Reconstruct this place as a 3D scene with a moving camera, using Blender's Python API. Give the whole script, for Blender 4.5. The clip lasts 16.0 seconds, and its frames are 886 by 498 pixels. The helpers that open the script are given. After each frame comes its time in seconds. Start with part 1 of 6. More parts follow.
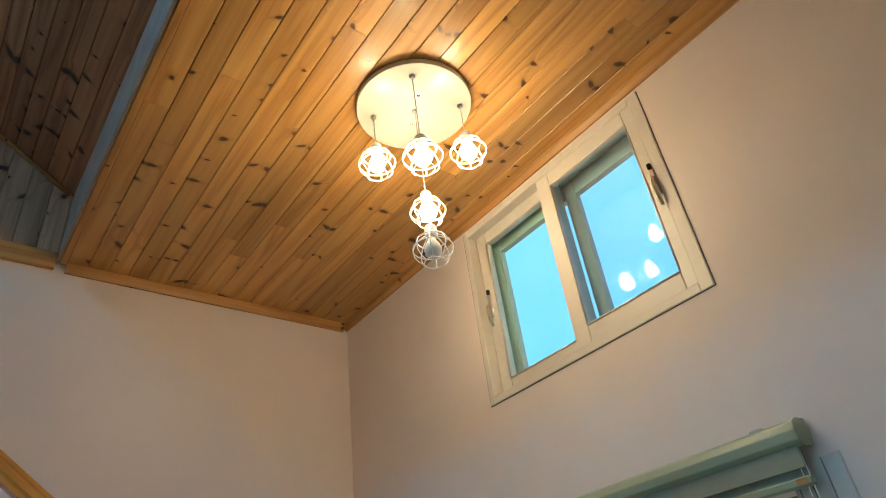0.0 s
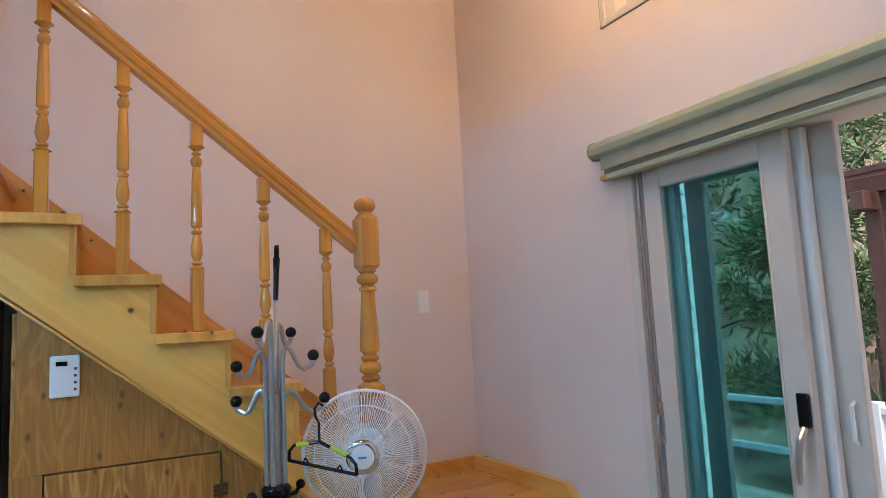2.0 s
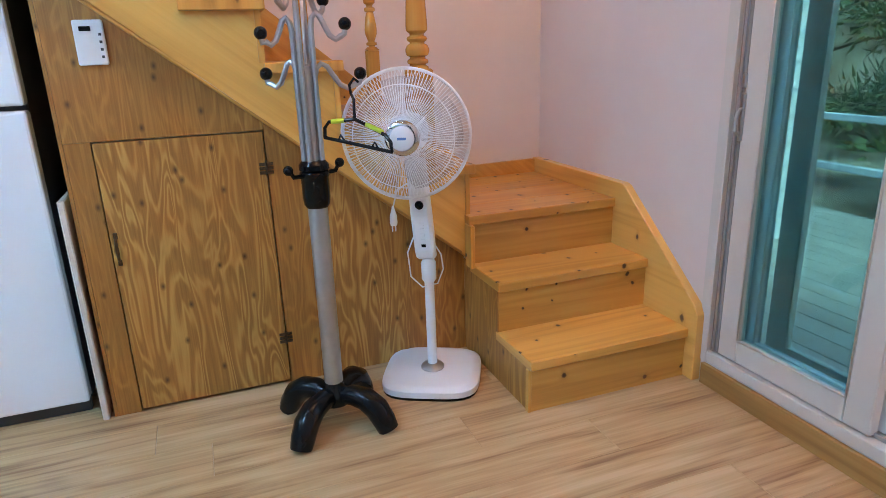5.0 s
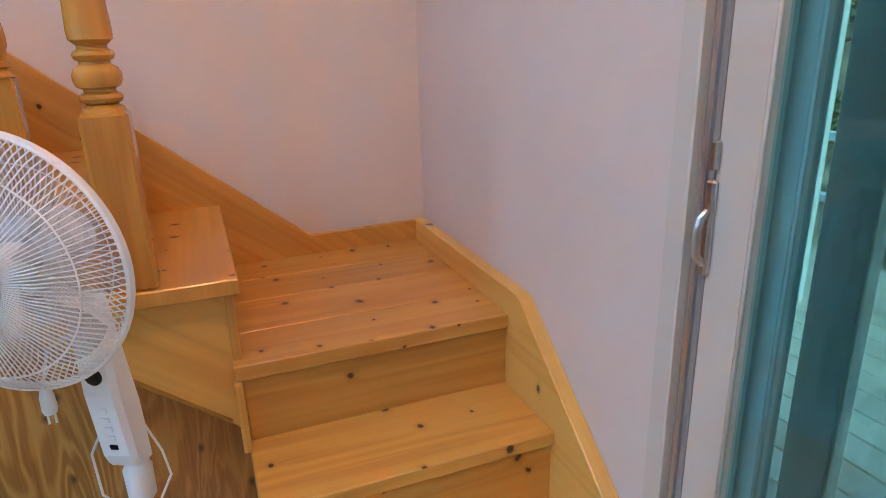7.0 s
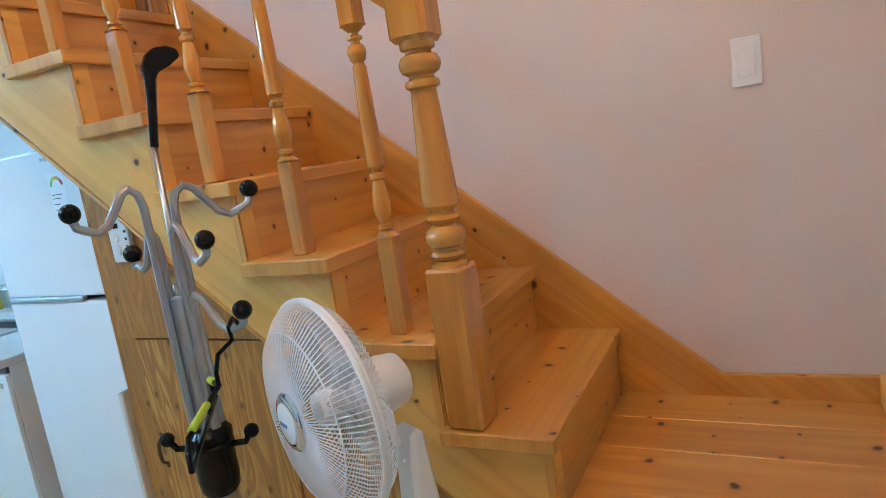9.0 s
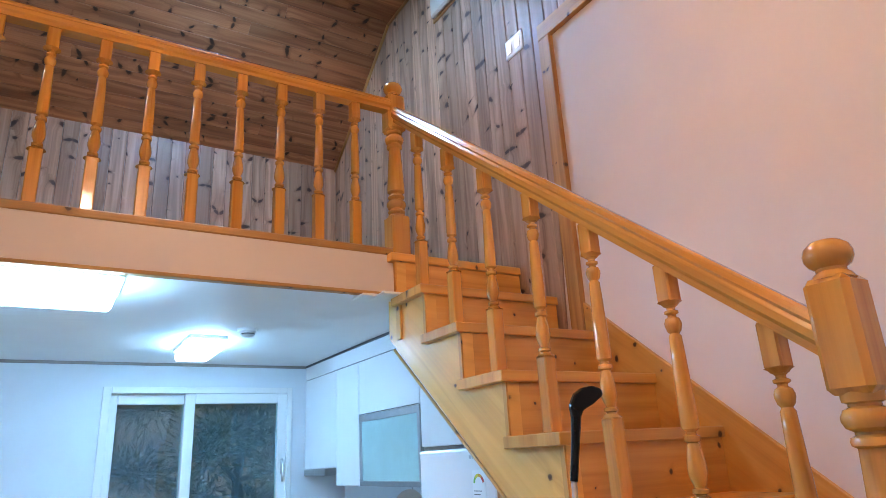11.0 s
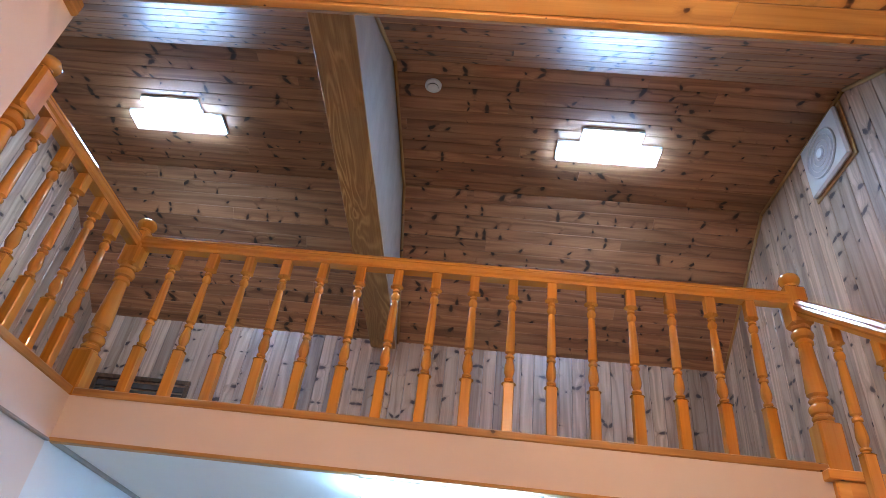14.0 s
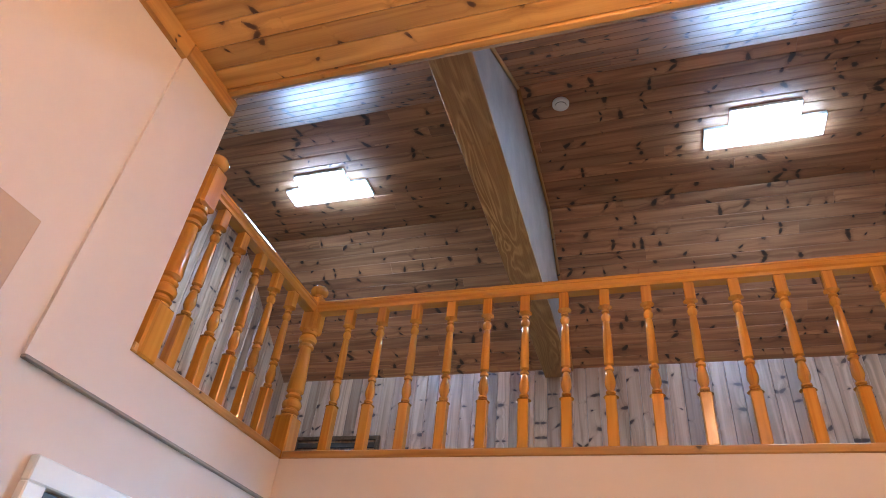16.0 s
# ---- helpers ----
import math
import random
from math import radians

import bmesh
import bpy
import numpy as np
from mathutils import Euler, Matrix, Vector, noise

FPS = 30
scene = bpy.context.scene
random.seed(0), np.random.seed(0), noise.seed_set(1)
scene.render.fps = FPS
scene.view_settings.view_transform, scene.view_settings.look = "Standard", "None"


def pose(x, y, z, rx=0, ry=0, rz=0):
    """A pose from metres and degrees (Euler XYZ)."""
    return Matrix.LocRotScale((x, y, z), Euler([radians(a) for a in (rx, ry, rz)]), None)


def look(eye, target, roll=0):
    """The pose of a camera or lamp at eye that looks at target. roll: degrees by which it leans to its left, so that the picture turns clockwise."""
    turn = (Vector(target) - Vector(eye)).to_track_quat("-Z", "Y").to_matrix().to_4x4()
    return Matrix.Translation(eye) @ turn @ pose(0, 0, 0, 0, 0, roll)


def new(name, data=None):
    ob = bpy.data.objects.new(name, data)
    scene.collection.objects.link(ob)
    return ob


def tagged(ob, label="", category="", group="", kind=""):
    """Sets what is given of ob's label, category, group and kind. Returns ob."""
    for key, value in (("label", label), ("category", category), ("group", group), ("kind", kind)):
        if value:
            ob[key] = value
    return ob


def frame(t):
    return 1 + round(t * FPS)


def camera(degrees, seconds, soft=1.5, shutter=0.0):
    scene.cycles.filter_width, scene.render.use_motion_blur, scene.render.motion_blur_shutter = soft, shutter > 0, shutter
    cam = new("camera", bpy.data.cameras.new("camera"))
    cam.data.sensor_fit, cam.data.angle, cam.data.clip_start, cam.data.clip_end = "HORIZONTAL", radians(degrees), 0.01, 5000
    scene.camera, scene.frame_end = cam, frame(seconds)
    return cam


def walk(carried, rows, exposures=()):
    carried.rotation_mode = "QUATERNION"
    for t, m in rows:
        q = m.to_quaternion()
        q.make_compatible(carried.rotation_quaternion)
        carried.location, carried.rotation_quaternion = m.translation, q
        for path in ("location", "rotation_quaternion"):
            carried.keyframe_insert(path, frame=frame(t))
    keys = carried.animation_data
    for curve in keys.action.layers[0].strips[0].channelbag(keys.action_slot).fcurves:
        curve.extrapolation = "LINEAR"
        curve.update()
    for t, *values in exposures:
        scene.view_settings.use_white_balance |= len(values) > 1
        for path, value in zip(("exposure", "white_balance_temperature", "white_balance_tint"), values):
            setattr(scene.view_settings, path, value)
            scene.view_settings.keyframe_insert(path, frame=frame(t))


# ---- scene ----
cam = camera(69.4, 16.0, soft=0.75)
PATH = [
    (0, (0.985, -0.559, 1.613), (2.087, 0.687, 2.723), -8.2),
    (0.5, (1.03, -0.54, 1.544), (2.196, 0.766, 2.511), -7.1),
    (1, (1.038, -0.523, 1.489), (2.234, 0.932, 2.162), -5.6),
    (1.5, (1.035, -0.509, 1.444), (2.146, 1.099, 1.867), -3.9),
    (2, (1.024, -0.501, 1.396), (1.978, 1.242, 1.618), -2.9),
    (2.5, (0.941, -0.545, 1.372), (1.757, 1.281, 1.419), -2.4),
    (3, (0.866, -0.569, 1.319), (1.602, 1.286, 1.189), -2.3),
    (3.2, (0.848, -0.58, 1.304), (1.567, 1.275, 1.104), -2.3),
    (5.3, (1.347, -0.278, 1.222), (2.007, 1.509, 0.612), -1.9),
    (5.5, (1.445, -0.196, 1.225), (2.104, 1.591, 0.614), -1.8),
    (6, (1.711, 0.031, 1.217), (2.401, 1.803, 0.598), -1.4),
    (6.5, (1.947, 0.302, 1.254), (2.636, 2.068, 0.616), -1.6),
    (7, (2.138, 0.508, 1.281), (2.816, 2.279, 0.645), -1.7),
    (7.5, (2.344, 0.67, 1.31), (2.808, 2.513, 0.686), -3.5),
    (8, (2.504, 0.764, 1.339), (2.572, 2.674, 0.751), -5.7),
    (8.5, (2.584, 0.758, 1.381), (2.106, 2.639, 0.898), -7.9),
    (9, (2.594, 0.719, 1.423), (1.684, 2.468, 1.088), -8.6),
    (9.5, (2.596, 0.707, 1.45), (1.388, 2.299, 1.371), -8.0),
    (10, (2.575, 0.69, 1.487), (1.162, 2.093, 1.67), -6.5),
    (10.2, (2.577, 0.683, 1.507), (1.109, 2.012, 1.788), -6.1),
    (12.3, (2.634, 0.61, 1.566), (0.953, 1.076, 2.545), 3.5),
    (12.5, (2.633, 0.597, 1.566), (0.954, 0.987, 2.58), 4.2),
    (13, (2.634, 0.581, 1.575), (0.966, 0.786, 2.66), 5.9),
    (13.5, (2.616, 0.557, 1.576), (0.962, 0.597, 2.699), 6.7),
    (14, (2.601, 0.544, 1.565), (0.972, 0.425, 2.719), 7.3),
    (14.5, (2.591, 0.527, 1.561), (0.993, 0.269, 2.735), 7.4),
    (15, (2.589, 0.516, 1.562), (1.023, 0.134, 2.745), 7.4),
    (15.5, (2.582, 0.505, 1.56), (1.048, 0.023, 2.75), 7.0),
    (16, (2.571, 0.505, 1.556), (1.073, -0.067, 2.75), 6.7),
]
walk(cam, [(t, look(eye, target, roll)) for t, eye, target, roll in PATH],
     exposures=[(0.0, 0.64, 6750, 2), (0.5, 0.7, 6800, 2), (1.0, 0.9, 6850, 8), (1.5, 1.2, 7050, 16), (3.2, 1.76, 7600, 36), (5.5, 1.86, 7900, 34), (8.0, 1.77, 7650, 28), (9.0, 1.72, 7350, 18), (10.2, 1.7, 7350, 25), (12.5, 1.72, 7600, 37), (16.0, 1.76, 7950, 36)])

# ---- world and daylight: an overcast evening ----
world = bpy.data.worlds.new("sky")
scene.world = world
world.use_nodes = True
wn = world.node_tree
sky = wn.nodes.new("ShaderNodeTexSky")
sky.sky_type, sky.sun_disc = "NISHITA", False
sky.sun_elevation, sky.sun_rotation = radians(55), radians(200)
sky.air_density, sky.dust_density, sky.ozone_density = 1.0, 3.0, 1.0
wn.nodes["Background"].inputs[1].default_value = 0.15
wn.links.new(sky.outputs[0], wn.nodes["Background"].inputs[0])
sun = new("sun", bpy.data.lights.new("sun", "SUN"))
sun.data.energy, sun.data.angle, sun.data.color = 1.5, radians(12), (1.0, 0.95, 0.88)
sun.matrix_world = look((0, 0, 10), (1.7, 4.7, 2.9))


# ---- materials ----
class Mat:
    """A small wrapper round a node material."""

    def __init__(self, name, rough=0.5, metal=0.0, colour=(0.5, 0.5, 0.5), coat=0.0):
        self.m = bpy.data.materials.new(name)
        self.m.use_nodes = True
        self.t = self.m.node_tree
        self.b = self.t.nodes["Principled BSDF"]
        self.b.inputs["Roughness"].default_value = rough
        self.b.inputs["Metallic"].default_value = metal
        self.b.inputs["Base Color"].default_value = (*colour, 1)
        self.b.inputs["Coat Weight"].default_value = coat
        self.b.inputs["Coat Roughness"].default_value = 0.15

    def n(self, kind, **kw):
        node = self.t.nodes.new("ShaderNode" + kind)
        for k, v in kw.items():
            node.inputs[k.replace("_", " ")].default_value = v
        return node

    def link(self, a, b):
        self.t.links.new(a, b)

    def math(self, op, a, b=0.0, c=0.0):
        node = self.t.nodes.new("ShaderNodeMath")
        node.operation = op
        for i, v in enumerate((a, b, c)):
            if isinstance(v, (int, float)):
                node.inputs[i].default_value = v
            else:
                self.link(v, node.inputs[i])
        return node.outputs[0]

    def ramp(self, fac, stops):
        node = self.t.nodes.new("ShaderNodeValToRGB")
        e = node.color_ramp.elements
        while len(e) < len(stops):
            e.new(0.5)
        for el, (p, c) in zip(e, stops):
            el.position, el.color = p, (*c, 1)
        self.link(fac, node.inputs[0])
        return node.outputs[0]

    def mix(self, fac, a, b, blend="MIX"):
        node = self.t.nodes.new("ShaderNodeMix")
        node.data_type, node.blend_type = "RGBA", blend
        for i, v in ((0, fac), (6, a), (7, b)):
            if isinstance(v, (int, float)):
                node.inputs[i].default_value = v
            elif isinstance(v, tuple):
                node.inputs[i].default_value = (*v, 1)
            else:
                self.link(v, node.inputs[i])
        return node.outputs[2]

    def noise(self, vec, scale, detail=3.0, rough=0.55, dist=0.0):
        node = self.n("TexNoise", Scale=scale, Detail=detail, Roughness=rough, Distortion=dist)
        self.link(vec, node.inputs["Vector"])
        return node.outputs["Fac"]

    def bump(self, height, strength=0.2, dist=0.002):
        node = self.n("Bump", Strength=strength, Distance=dist)
        self.link(height, node.inputs["Height"])
        self.link(node.outputs[0], self.b.inputs["Normal"])

    def obj(self):
        return self.n("TexCoord").outputs["Object"]

    def seed(self):
        a = self.t.nodes.new("ShaderNodeObjectInfo").outputs["Random"]
        b = self.t.nodes.new("ShaderNodeNewGeometry").outputs["Random Per Island"]
        return self.math("ADD", a, b)

    def grain(self, su, sv):
        """A vector along the boards (u) and across them (v), different in each board."""
        uv = self.n("SeparateXYZ")
        self.link(self.n("TexCoord").outputs["UV"], uv.inputs[0])
        s = self.seed()
        v = self.n("CombineXYZ")
        self.link(self.math("MULTIPLY_ADD", uv.outputs[0], su, self.math("MULTIPLY", s, 31.7)), v.inputs[0])
        self.link(self.math("MULTIPLY_ADD", uv.outputs[1], sv, self.math("MULTIPLY", s, 13.1)), v.inputs[1])
        self.link(self.math("MULTIPLY", s, 17.3), v.inputs[2])
        return v.outputs[0]


def wood(name, pale, mid, dark, knot=(0.06, 0.025, 0.012), rough=0.38, knots=0.5, vary=0.35, coat=0.15, bump=0.12, cell=(10.0, 4.2), size=0.009, long=2.0):
    """Lacquered softwood: growth streaks that bend round brown knots, cathedral figure, and a tone of its own in each board."""
    w = Mat(name, rough=rough, coat=coat)
    kv = w.grain(*cell)
    vor = w.n("TexVoronoi", Scale=1.0, Randomness=0.9)
    vor.voronoi_dimensions = "2D"
    w.link(kv, vor.inputs["Vector"])
    rnd = w.n("SeparateColor")
    w.link(vor.outputs["Color"], rnd.inputs[0])
    r0, r1, r2 = rnd.outputs[0], rnd.outputs[1], rnd.outputs[2]
    here, centre = w.n("SeparateXYZ"), w.n("SeparateXYZ")
    w.link(kv, here.inputs[0])
    w.link(vor.outputs["Position"], centre.inputs[0])
    du = w.math("DIVIDE", w.math("SUBTRACT", here.outputs[0], centre.outputs[0]), cell[0])
    dv0 = w.math("DIVIDE", w.math("SUBTRACT", here.outputs[1], centre.outputs[1]), cell[1])
    paired = w.math("MULTIPLY", w.math("GREATER_THAN", r2, 0.62), 1.0 if long > 1.5 else 0.0)
    dv = w.math("ADD", w.math("MULTIPLY", w.math("SUBTRACT", w.math("ABSOLUTE", dv0), size * 1.7), paired), w.math("MULTIPLY", dv0, w.math("SUBTRACT", 1.0, paired)))
    angle = w.math("MULTIPLY_ADD", r1, 1.9, 0.6)
    c, sn = w.math("COSINE", angle), w.math("SINE", angle)
    along = w.math("ADD", w.math("MULTIPLY", du, c), w.math("MULTIPLY", dv, sn))
    cross = w.math("SUBTRACT", w.math("MULTIPLY", dv, c), w.math("MULTIPLY", du, sn))
    stretch = w.math("MULTIPLY_ADD", w.math("POWER", r2, 0.8), long - 1.0, 1.0)
    here_k = w.math("GREATER_THAN", r0, 1.0 - knots)
    radius = w.math("MULTIPLY_ADD", w.math("FRACT", w.math("MULTIPLY", r0, 9.7)), size * 0.9, size * 0.35)
    ragged = w.math("MULTIPLY_ADD", w.noise(w.grain(70.0, 70.0), 1.0, 3.0, 0.6), 0.9, 0.55)
    taper = w.math("MAXIMUM", w.math("MULTIPLY_ADD", w.math("DIVIDE", along, w.math("MULTIPLY", radius, stretch)), -0.38 if long > 1.5 else -0.1, 1.0), 0.15)
    ea = w.math("DIVIDE", along, stretch)
    eb = w.math("DIVIDE", cross, taper)
    dist = w.math("SQRT", w.math("ADD", w.math("MULTIPLY", ea, ea), w.math("MULTIPLY", eb, eb)))
    rel = w.math("DIVIDE", w.math("MULTIPLY", dist, ragged), radius)
    near = w.math("MULTIPLY", w.math("POWER", 2.718, w.math("MULTIPLY", w.math("MULTIPLY", rel, rel), -0.16)), here_k)
    bend = w.n("CombineXYZ")
    w.link(w.math("MULTIPLY", w.math("MULTIPLY", near, w.math("SIGN", dv0)), size * 1.3), bend.inputs[1])

    def bent(su, sv):
        v = w.n("VectorMath")
        v.operation = "MULTIPLY_ADD"
        w.link(bend.outputs[0], v.inputs[0])
        v.inputs[1].default_value = (0.0, sv, 0.0)
        w.link(w.grain(su, sv), v.inputs[2])
        return v.outputs[0]

    fine = w.noise(bent(2.0, 90.0), 1.0, 4.0, 0.6)
    figure = w.noise(bent(0.5, 7.0), 1.0, 2.0, 0.5, 0.4)
    rings = w.math("ADD", w.math("MULTIPLY", w.math("SINE", w.math("MULTIPLY", figure, 34.0)), 0.5), 0.5)
    tone = w.math("ADD", w.math("MULTIPLY", fine, 0.66), w.math("MULTIPLY", rings, 0.34))
    col = w.ramp(tone, [(0.12, dark), (0.46, mid), (0.78, pale)])
    halo = w.math("MULTIPLY", w.math("POWER", 2.718, w.math("MULTIPLY", w.math("MULTIPLY", rel, rel), -0.5)), w.math("MULTIPLY", here_k, 0.75))
    core = w.math("MULTIPLY", w.math("SUBTRACT", 1.0, w.math("MINIMUM", w.math("POWER", rel, 4.0), 1.0)), here_k)
    col = w.mix(halo, col, tuple(0.72 * d + 0.2 * k for d, k in zip(dark, knot)))
    col = w.mix(core, col, knot)
    shade = w.math("MULTIPLY_ADD", w.math("FRACT", w.math("MULTIPLY", w.seed(), 7.31)), vary, 1.0 - vary * 0.6)
    hsv = w.n("HueSaturation")
    w.link(shade, hsv.inputs["Value"])
    w.link(col, hsv.inputs["Color"])
    w.link(hsv.outputs[0], w.b.inputs["Base Color"])
    w.link(w.math("MULTIPLY_ADD", fine, 0.25, rough - 0.12), w.b.inputs["Roughness"])
    w.bump(w.math("SUBTRACT", tone, w.math("MULTIPLY", core, 0.6)), bump, 0.0015)
    return w.m


def swirled_plywood(name, stops, su=1.6, sv=11.0, spots=0.9):
    w = Mat(name, rough=0.45)
    figure = w.noise(w.grain(su, sv), 1.0, 2.0, 0.45, 0.9)
    bands = w.math("ADD", w.math("MULTIPLY", w.math("SINE", w.math("MULTIPLY", figure, 52.0)), 0.5), 0.5)
    big = w.noise(w.grain(0.5, 2.2), 1.0, 2.0)
    fine = w.noise(w.grain(5.0, 170.0), 1.0, 3.0)
    sharp = w.math("MULTIPLY", w.math("POWER", bands, 2.2), w.math("MULTIPLY_ADD", big, 2.2, -0.65))
    tone = w.math("ADD", w.math("MULTIPLY", sharp, 0.6), w.math("MULTIPLY", fine, 0.4))
    col = w.ramp(tone, stops)
    vor = w.n("TexVoronoi", Scale=1.0)
    vor.voronoi_dimensions = "2D"
    w.link(w.grain(5.0, 8.0), vor.inputs["Vector"])
    spot = w.math("SUBTRACT", 1.0, w.math("MINIMUM", w.math("MULTIPLY", vor.outputs["Distance"], 11.0), 1.0))
    col = w.mix(w.math("MULTIPLY", spot, spots), col, (0.05, 0.018, 0.006))
    w.link(col, w.b.inputs["Base Color"])
    w.bump(tone, 0.15, 0.001)
    return w.m


def laminate():
    w = Mat("oak_laminate", rough=0.36)
    fine = w.noise(w.grain(1.6, 60.0), 1.0, 4.0, 0.6)
    fig = w.noise(w.grain(1.6, 14.0), 1.0, 3.0, 0.55, 0.8)
    tone = w.math("ADD", w.math("MULTIPLY", fine, 0.45), w.math("MULTIPLY", fig, 0.6))
    col = w.ramp(tone, [(0.36, (0.30, 0.14, 0.055)), (0.5, (0.53, 0.31, 0.145)), (0.66, (0.66, 0.43, 0.235))])
    w.link(col, w.b.inputs["Base Color"])
    w.link(w.math("MULTIPLY_ADD", fine, 0.2, 0.26), w.b.inputs["Roughness"])
    w.bump(fine, 0.06, 0.001)
    return w.m


def paint(name, colour, rough=0.6, spread=0.05, scale=3.0, relief=0.05, fine=260.0, coat=0.0, metal=0.0):
    """A painted, papered or moulded surface with faint stains and a fine tooth."""
    w = Mat(name, rough=rough, coat=coat, metal=metal)
    vec = w.obj()
    big = w.noise(vec, scale, 4.0, 0.6)
    lo = tuple(max(c * (1 - spread * 1.6), 0) for c in colour)
    hi = tuple(min(c * (1 + spread), 1) for c in colour)
    w.link(w.ramp(big, [(0.3, lo), (0.7, hi)]), w.b.inputs["Base Color"])
    tooth = w.noise(vec, fine, 2.0)
    w.link(w.math("MULTIPLY_ADD", tooth, 0.15, rough - 0.075), w.b.inputs["Roughness"])
    w.bump(tooth, relief, 0.001)
    return w.m


def glass(name, colour=(1, 1, 1)):
    """A thin tinted pane: each face lets its share of the tint through and mirrors at a slant."""
    w = Mat(name, rough=0.0)
    t = w.t
    clear = t.nodes.new("ShaderNodeBsdfTransparent")
    clear.inputs[0].default_value = (*[math.sqrt(c) for c in colour], 1)
    gloss = t.nodes.new("ShaderNodeBsdfGlossy")
    gloss.inputs["Roughness"].default_value = 0.0
    slant = w.n("LayerWeight", Blend=0.5)
    fres = w.math("MULTIPLY_ADD", w.math("POWER", slant.outputs["Facing"], 5.0), 0.9, 0.045)
    both = t.nodes.new("ShaderNodeMixShader")
    t.links.new(fres, both.inputs[0])
    t.links.new(clear.outputs[0], both.inputs[1])
    t.links.new(gloss.outputs[0], both.inputs[2])
    t.nodes.remove(w.b)
    t.links.new(both.outputs[0], t.nodes["Material Output"].inputs[0])
    return w.m


def glow(name, colour, strength):
    w = Mat(name, rough=0.4, colour=(0.9, 0.9, 0.9))
    w.b.inputs["Emission Color"].default_value = (*colour, 1)
    w.b.inputs["Emission Strength"].default_value = strength
    return w.m


WALLPAPER = paint("pale_pink_wallpaper", (0.73, 0.62, 0.57), 0.62, 0.03, 1.6, 0.12, 420.0)
KITCHEN_WALL = paint("white_wallpaper", (0.70, 0.74, 0.77), 0.6, 0.03, 2.0, 0.08, 400.0)
WHITE_CEIL = paint("white_ceiling_paper", (0.8, 0.8, 0.79), 0.65, 0.02, 2.0, 0.08, 400.0)
PINE = wood("golden_pine", (0.71, 0.375, 0.12), (0.61, 0.30, 0.087), (0.41, 0.172, 0.041), knot=(0.07, 0.022, 0.008), knots=0.62, vary=0.5, cell=(7.5, 4.5), size=0.013, long=2.8)
LOFT_PINE = wood("aged_pine", (0.50, 0.225, 0.11), (0.375, 0.15, 0.069), (0.185, 0.066, 0.029), knot=(0.032, 0.010, 0.004), knots=0.72, vary=0.42, rough=0.46, coat=0.05, cell=(8.0, 4.5), size=0.0145, long=2.8)
LOFT_WALL_PINE = wood("greyed_pine", (0.60, 0.37, 0.245), (0.475, 0.27, 0.165), (0.27, 0.138, 0.077), knot=(0.05, 0.017, 0.007), knots=0.72, vary=0.6, rough=0.46, coat=0.05, cell=(7.0, 4.5), size=0.0145, long=2.8)
STAIR_PINE = wood("varnished_pine", (0.80, 0.395, 0.095), (0.735, 0.335, 0.07), (0.60, 0.245, 0.045), knot=(0.06, 0.018, 0.007), knots=0.85, vary=0.3, rough=0.34, coat=0.35, cell=(6.3, 6.3), size=0.0088, long=1.5)
STRINGER_PINE = wood("pale_varnished_pine", (0.83, 0.455, 0.118), (0.78, 0.40, 0.095), (0.68, 0.315, 0.066), knot=(0.08, 0.026, 0.009), knots=0.5, vary=0.12, rough=0.34, coat=0.35, cell=(4.0, 4.6), size=0.0105, long=1.4)
TURNED = wood("turned_hardwood", (0.67, 0.295, 0.057), (0.61, 0.245, 0.043), (0.47, 0.17, 0.028), knots=0.0, vary=0.16, rough=0.2, coat=0.9)
TURNED.node_tree.nodes["Principled BSDF"].inputs["Coat Roughness"].default_value = 0.08
TURNED.node_tree.nodes["Principled BSDF"].inputs["Specular IOR Level"].default_value = 0.25
TRIM_PINE = wood("trim_pine", (0.56, 0.29, 0.095), (0.46, 0.215, 0.062), (0.31, 0.13, 0.034), knots=0.4, vary=0.15, rough=0.5, coat=0.0, cell=(4.0, 9.0), size=0.008)
BEAM_PLY = swirled_plywood("beam_plywood", [(0.1, (0.26, 0.125, 0.05)), (0.35, (0.40, 0.225, 0.10)), (0.75, (0.62, 0.41, 0.22))], 1.3, 7.0, 0.3)
BEAM_SIDE = paint("greyed_beam_side", (0.37, 0.28, 0.22), 0.55, 0.12, 5.0, 0.2, 90.0)
PLYWOOD = swirled_plywood("stained_plywood", [(0.08, (0.31, 0.105, 0.022)), (0.32, (0.50, 0.20, 0.042)), (0.8, (0.68, 0.355, 0.10))], 1.7, 10.5)
LAMINATE = laminate()
VINYL = paint("ivory_vinyl_frame", (0.63, 0.57, 0.505), 0.35, 0.02, 6.0, 0.03)
VINYL_WHITE = paint("white_vinyl", (0.8, 0.8, 0.78), 0.35, 0.02, 6.0, 0.03)
WHITE_PLASTIC = paint("white_plastic", (0.82, 0.82, 0.82), 0.32, 0.015, 8.0, 0.02)
BLACK_PLASTIC = paint("black_plastic", (0.006, 0.006, 0.0065), 0.2, 0.1, 6.0, 0.004)
BLACK_PLASTIC.node_tree.nodes["Principled BSDF"].inputs["Specular IOR Level"].default_value = 0.22
DARK_GREY = paint("dark_grey_metal", (0.05, 0.05, 0.055), 0.45, 0.1, 8.0, 0.04)
CHROME = Mat("chrome", rough=0.12, metal=1.0, colour=(0.75, 0.75, 0.76)).m
STEEL = paint("brushed_steel", (0.5, 0.5, 0.5), 0.32, 0.05, 20.0, 0.05, metal=1.0)
